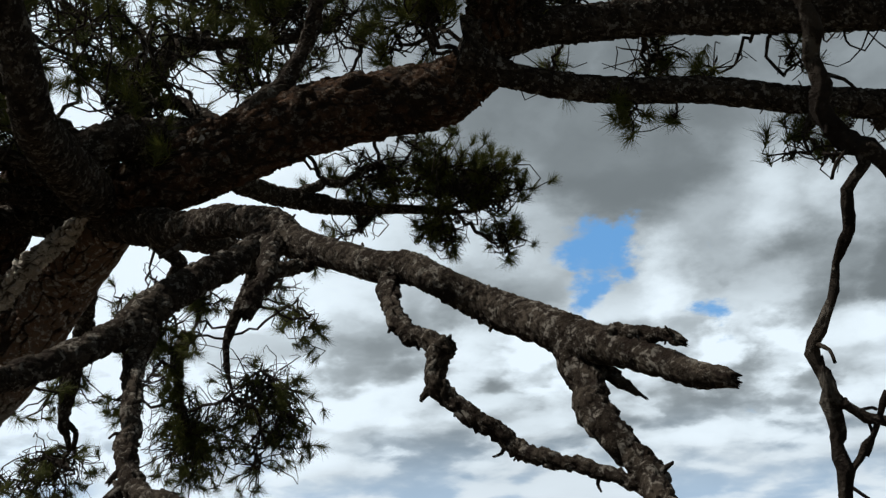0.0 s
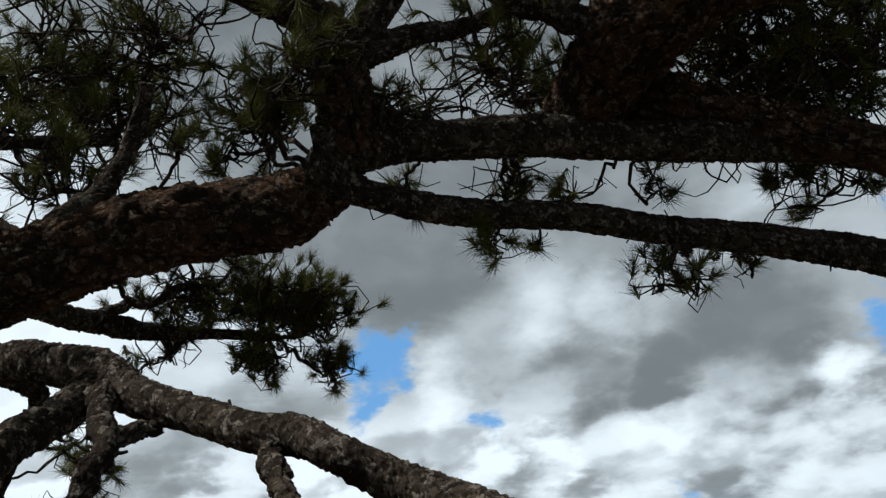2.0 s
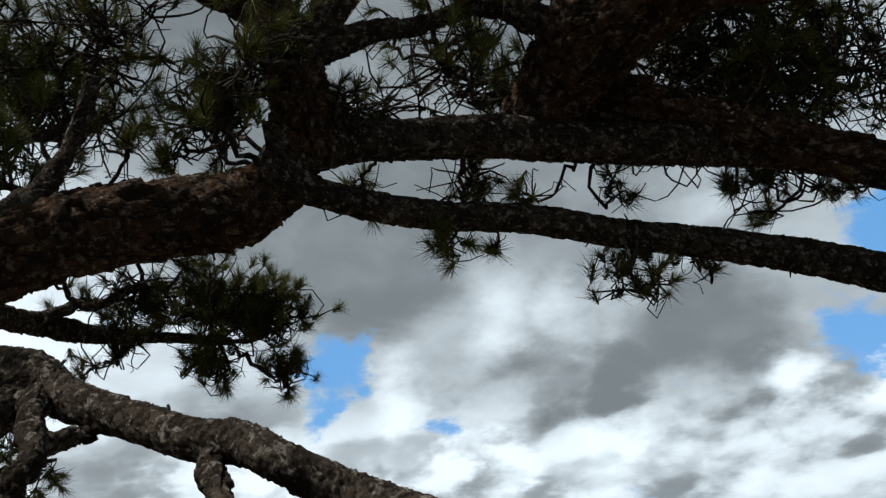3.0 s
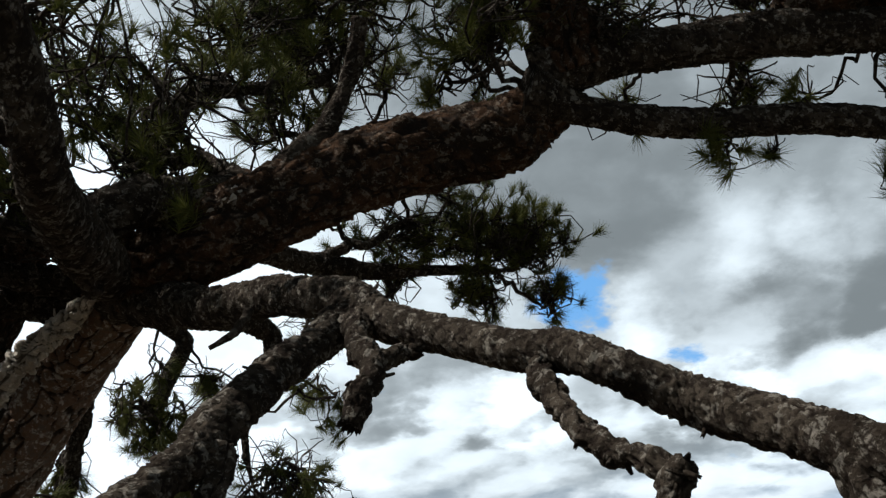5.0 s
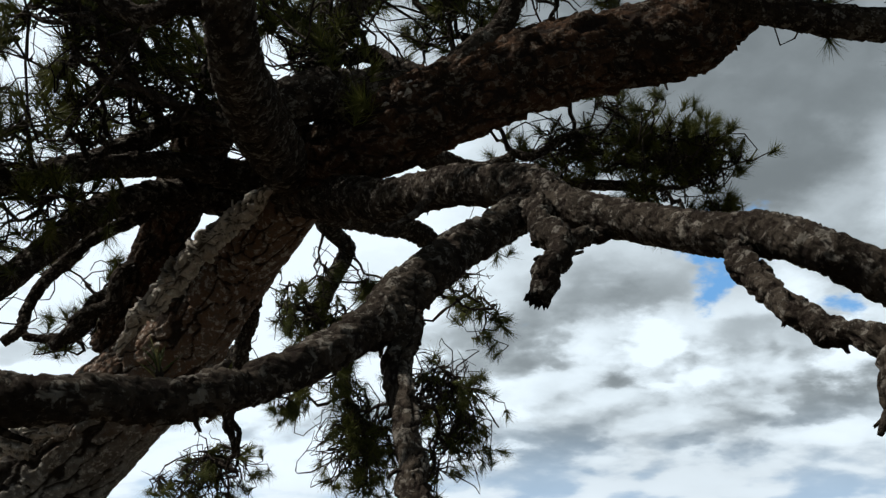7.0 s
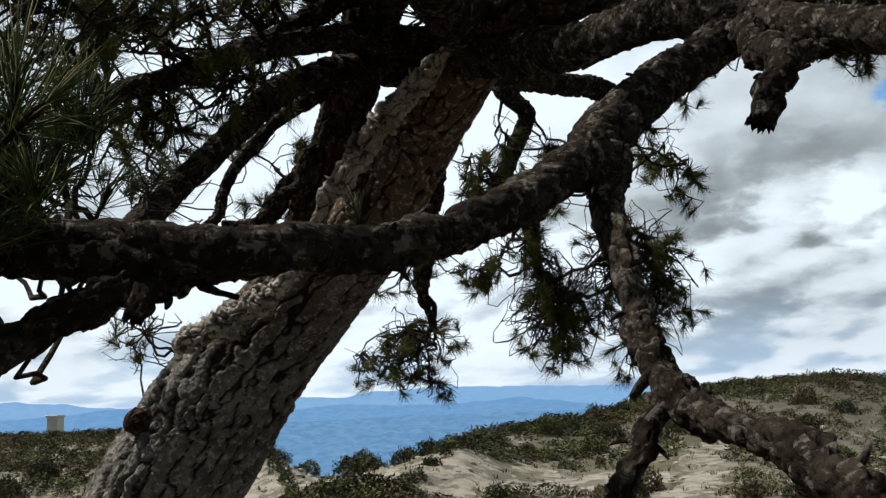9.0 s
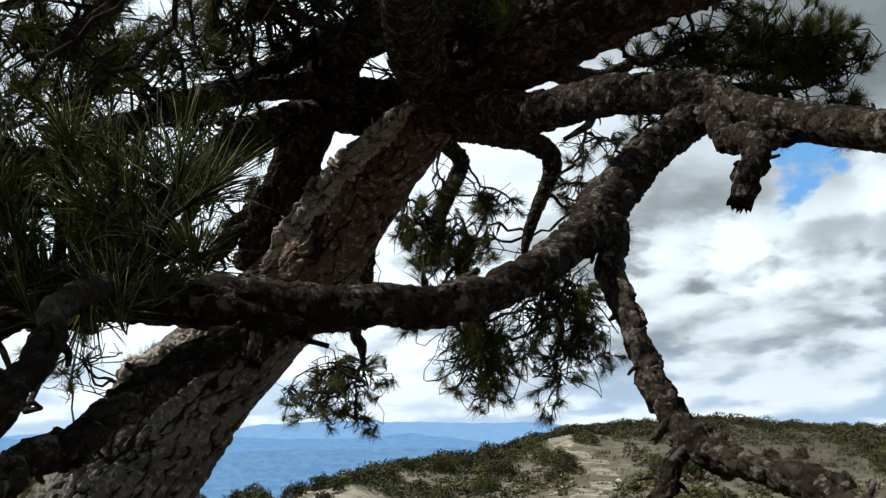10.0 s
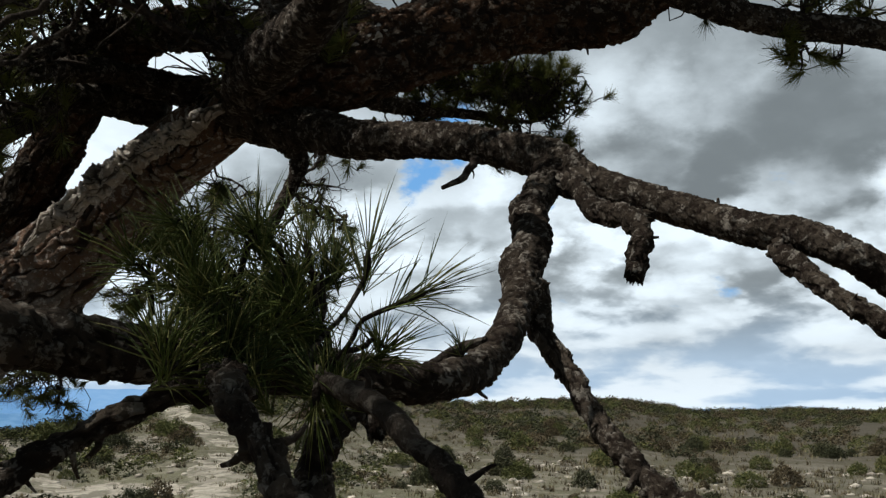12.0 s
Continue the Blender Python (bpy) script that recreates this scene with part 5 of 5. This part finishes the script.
def build_cone(place, way, size):
    """An open pine cone: rings of thick overlapping scales round a core."""
    way = Vector(way).normalized()
    turn = way.to_track_quat("Z", "Y").to_matrix()
    vs, fs = [], []
    for k in range(46):
        t = k / 45
        a = k * 2.39996
        r = size * 0.42 * math.sin(math.pi * (0.12 + 0.80 * t)) ** 0.7
        z = size * (t - 0.15)
        out = Vector((math.cos(a), math.sin(a), 0))
        side = Vector((-math.sin(a), math.cos(a), 0))
        w = size * 0.13
        q = [out * r * 0.2 + Vector((0, 0, z)) - side * w * 0.5, out * r * 0.2 + Vector((0, 0, z)) + side * w * 0.5,
             out * r + side * w + Vector((0, 0, z + size * 0.06)), out * r * 1.15 + Vector((0, 0, z + size * 0.10)), out * r - side * w + Vector((0, 0, z + size * 0.06)),
             out * r * 0.9 + Vector((0, 0, z - size * 0.05))]
        b0 = len(vs)
        vs += [turn @ p for p in q]
        fs += [(b0, b0 + 1, b0 + 2), (b0, b0 + 2, b0 + 3), (b0, b0 + 3, b0 + 4), (b0 + 5, b0 + 1, b0), (b0 + 5, b0 + 2, b0 + 1), (b0 + 5, b0 + 3, b0 + 2), (b0 + 5, b0 + 4, b0 + 3), (b0 + 5, b0, b0 + 4)]
    v = np.array([tuple(p) for p in vs]) + np.array(place)
    mesh_object("pine_cone", v, np.array(fs), MATS["cone"], pine, tuple(place), False, None, "dark open pine cone")


for place, way in (((2.69, 3.90, 3.17), (-0.3, 0, -1)), ((3.02, 3.75, 3.20), (0.2, 0, -1)), ((2.86, 3.86, 3.09), (0, 0.2, -1)), ((2.78, 3.9, 3.30), (0.2, 0.1, -1)), ((1.55, 6.1, 3.62), (0.1, 0, -1)), ((-0.2, 6.8, 2.6), (0, 0, -1))):
    wood = np.vstack(SAMPLES)
    k = np.argmin(np.linalg.norm(wood[:, :3] - np.array(place), axis=1))
    build_cone(tuple(wood[k, :3] - (0, 0, wood[k, 3] * 0.9)), way, 0.07)


# ---- bushes ----
def bush_mesh(name, rng, mat, leaves, height, leaf=1.0):
    """A low dome of small leaf blades on a few stems."""
    q = rng.randn(leaves, 3)
    q /= np.linalg.norm(q, axis=1)[:, None]
    q[:, 2] = np.abs(q[:, 2])
    lump = 1 + 0.35 * value_noise(q * 2.3 + rng.rand() * 50) + 0.15 * value_noise(q * 6 + 3)
    c = q * (lump * rng.uniform(0.7, 1.0, leaves))[:, None] * (0.5, 0.5, height)
    a = rng.randn(leaves, 3)
    b = np.cross(a, rng.randn(leaves, 3))
    a /= np.linalg.norm(a, axis=1)[:, None]
    b /= np.linalg.norm(b, axis=1)[:, None]
    a[:, 2] = np.abs(a[:, 2])
    s = rng.uniform(0.022, 0.055, leaves)[:, None] * leaf
    v = np.stack([c - b * s * 0.4, c + b * s * 0.4, c + a * s * 1.3], 1).reshape(-1, 3)
    me = bpy.data.meshes.new(name)
    me.from_pydata(v.tolist(), [], np.arange(leaves * 3).reshape(-1, 3).tolist())
    me.materials.append(mat)
    return me, v


def build_bushes():
    rng = np.random.RandomState(5)
    kinds = []
    for mat, label in (("scrub", "low rounded olive-green heath bush"), ("heath", "low brownish dry heath bush"), ("dark_scrub", "dense dark green shrub on the heath")):
        for k in range(2):
            me, _ = bush_mesh("bush", rng, MATS[mat], 1700, 0.6, 1.4)
            kinds.append((me, label))
    n = 0
    while n < 290:
        az = rng.uniform(-42, 50)
        r = 24 * (4.2 ** rng.rand())
        x, y = polar(az, r)
        size = rng.uniform(0.45, 1.35) * (0.75 + r / 130)
        patch = value_noise(np.array([(x * 0.07, y * 0.07, 4.0)]))[0]
        if not clear_of_paths(x, y, size * 0.5) or patch < rng.uniform(-0.9, 0.2):
            continue
        me, label = kinds[rng.choice(6, p=(0.24, 0.20, 0.08, 0.08, 0.20, 0.20))]
        ob = new("bush", me)
        ob.location = (x, y, float(ground_height(np.array([x]), np.array([y]))[0]) - 0.03)
        ob.rotation_euler = (0, 0, rng.uniform(0, 6.28))
        ob.scale = (size * rng.uniform(0.9, 1.4), size * rng.uniform(0.9, 1.3), size * rng.uniform(0.9, 1.4))
        tagged(ob, label, "bush", "bushes on the heath")
        n += 1
    # far scrub up to the skyline, past counting
    vs = []
    base = [bush_mesh("far_bush", rng, MATS["dark_scrub"], 190, 0.7, 2.5)[1] for _ in range(6)]
    sk = np.array(SKYLINE)
    count = 11500
    az = rng.uniform(-48, 56, count)
    rc = np.interp(az, sk[:, 0], sk[:, 2])
    r = np.where(rng.rand(count) < 0.72, rc * (1.03 - 0.72 * rng.rand(count) ** 1.3), rc * rng.uniform(0.93, 1.04, count))
    # open gravel on the near slope, close cover on the far and right-hand slopes
    cover = np.interp(az, (-48, -30, -24, -18, 8, 16, 56), (0.95, 0.9, 0.36, 0.30, 0.34, 0.9, 1.0))
    cover = np.maximum(cover, np.clip((r / rc - 0.72) / 0.2, 0, 1) * 0.8)
    xs, ys = polar(az, r)
    patch = value_noise(np.stack([xs * 0.06, ys * 0.06, 0 * xs + 9], 1))
    keep = (r > 26) & clear_of_paths(xs, ys, 0.7) & (rng.rand(count) < cover * np.clip(0.8 + patch, 0.2, 1.2))
    for x, y, z, dist in zip(xs[keep], ys[keep], ground_height(xs[keep], ys[keep]), r[keep]):
        s = rng.uniform(0.4, 1.7) * (0.6 + dist / 190)
        vs.append(base[rng.randint(6)] * (s * rng.uniform(0.9, 1.4), s, s * rng.uniform(0.5, 0.9)) + (x, y, z - 0.05))
    # a ragged fringe along the skyline
    fringe = len(vs)
    count = 900
    az = rng.uniform(-40, 52, count)
    rc = np.interp(az, sk[:, 0], sk[:, 2])
    r = rng.uniform(0.97, 1.02, count) * rc
    xs, ys = polar(az, r)
    for x, y, z, dist in zip(xs, ys, ground_height(xs, ys), r):
        s = rng.uniform(0.4, 1.3) * (0.4 + dist / 220)
        vs.append(base[rng.randint(6)] * (s, s, s * rng.uniform(0.7, 1.3)) + (x, y, z - 0.05))
    for k, (name, mat, label) in enumerate((("far_scrub", "dark_scrub", "dark green scrub covering the far slopes of the heath"), ("far_heather", "heath", "brown heather and dry scrub on the far slopes"), ("far_broom", "scrub", "olive-green scrub on the far slopes"))):
        v = np.vstack([q for i, q in enumerate(vs) if (0 if i >= fringe else (0, 2, 1, 1, 2, 0)[i % 6]) == k])
        tagged(mesh_object(name, v, np.arange(len(v)).reshape(-1, 3), MATS[mat]), label, "scrub", kind="stuff")


build_bushes()


def build_stones():
    rng = np.random.RandomState(8)
    ico = bmesh.new()
    bmesh.ops.create_icosphere(ico, subdivisions=1, radius=1)
    bv = np.array([p.co[:] for p in ico.verts])
    bf = np.array([[p.index for p in f.verts] for f in ico.faces])
    ico.free()
    vs, fs, k = [], [], 0
    az, r = rng.uniform(-40, 45, 3600), 9 * (8.0 ** rng.rand(3600))
    xs, ys = polar(az, r)
    for x, y, z, dist in zip(xs, ys, ground_height(xs, ys), r):
        s = rng.uniform(0.02, 0.11) * (1 + dist / 40)
        v = bv * (1 + 0.25 * rng.randn(len(bv), 1)) * s * (rng.uniform(0.8, 1.5), rng.uniform(0.8, 1.4), 0.55)
        vs.append(v + (x, y, z))
        fs.append(bf + k)
        k += len(bv)
    ob = mesh_object("loose_stones", np.vstack(vs), np.vstack(fs), MATS["stone"])
    tagged(ob, "pale loose stones scattered over the sandy ground", "stones", kind="stuff")


build_stones()


def build_grass(name, mat, count, seed, label, category):
    rng = np.random.RandomState(seed)
    vs = []
    az, r = rng.uniform(-42, 54, count), 20 * (7.5 ** rng.rand(count))
    xs, ys = polar(az, r)
    thin = np.interp(az, (-42, -28, -22, 10, 18), (1.0, 0.9, 0.4, 0.45, 1.0)) > rng.rand(count)
    keep = thin & clear_of_paths(xs, ys, 0.1) | (rng.rand(count) > 0.6)
    xs, ys, r = xs[keep], ys[keep], r[keep]
    zs = ground_height(xs, ys)
    for x, y, z, dist in zip(xs, ys, zs, r):
        k = 9
        s = rng.uniform(0.08, 0.26) * (0.8 + dist / 90)
        a = rng.uniform(0, 6.283, k)
        lean = rng.uniform(0.1, 0.8, k)
        base = np.stack([rng.randn(k) * s * 0.35, rng.randn(k) * s * 0.35, np.zeros(k)], 1)
        top = base + np.stack([np.cos(a) * lean, np.sin(a) * lean, rng.uniform(0.6, 1.1, k)], 1) * s
        w = np.stack([-np.sin(a), np.cos(a), np.zeros(k)], 1) * s * 0.10
        vs.append((np.stack([base - w, base + w, top], 1) + (x, y, z - 0.02)).reshape(-1, 3))
    v = np.vstack(vs)
    ob = mesh_object(name, v, np.arange(len(v)).reshape(-1, 3), MATS[mat])
    tagged(ob, label, category, kind="stuff")


build_grass("dry_grass", "straw", 7000, 12, "tufts of dry straw-coloured grass over the heath", "grass")
build_grass("low_heather", "heath", 9000, 13, "low grey-brown heather between the bushes", "heather")


def build_tower():
    """A small square concrete tower on a far knoll."""
    x, y = polar(-34.2, 145.0)
    g = float(ground_height(np.array([x]), np.array([y]))[0])
    tower = new("concrete_tower")
    tower.location = (x, y, g)
    tagged(tower, "small square pale concrete tower on a distant knoll", "tower")
    for name, w, z0, z1 in (("wall", 1.6, -0.5, 3.5), ("roof", 1.85, 3.5, 3.8)):
        bm = bmesh.new()
        bmesh.ops.create_cube(bm, size=1)
        bmesh.ops.scale(bm, vec=(w, w, z1 - z0), verts=bm.verts)
        bmesh.ops.translate(bm, vec=(0, 0, (z0 + z1) / 2), verts=bm.verts)
        bmesh.ops.bevel(bm, geom=bm.edges[:], offset=0.05, segments=1, affect="EDGES")
        me = bpy.data.meshes.new(name)
        bm.to_mesh(me)
        bm.free()
        me.materials.append(MATS["concrete"])
        new(name, me).parent = tower


build_tower()
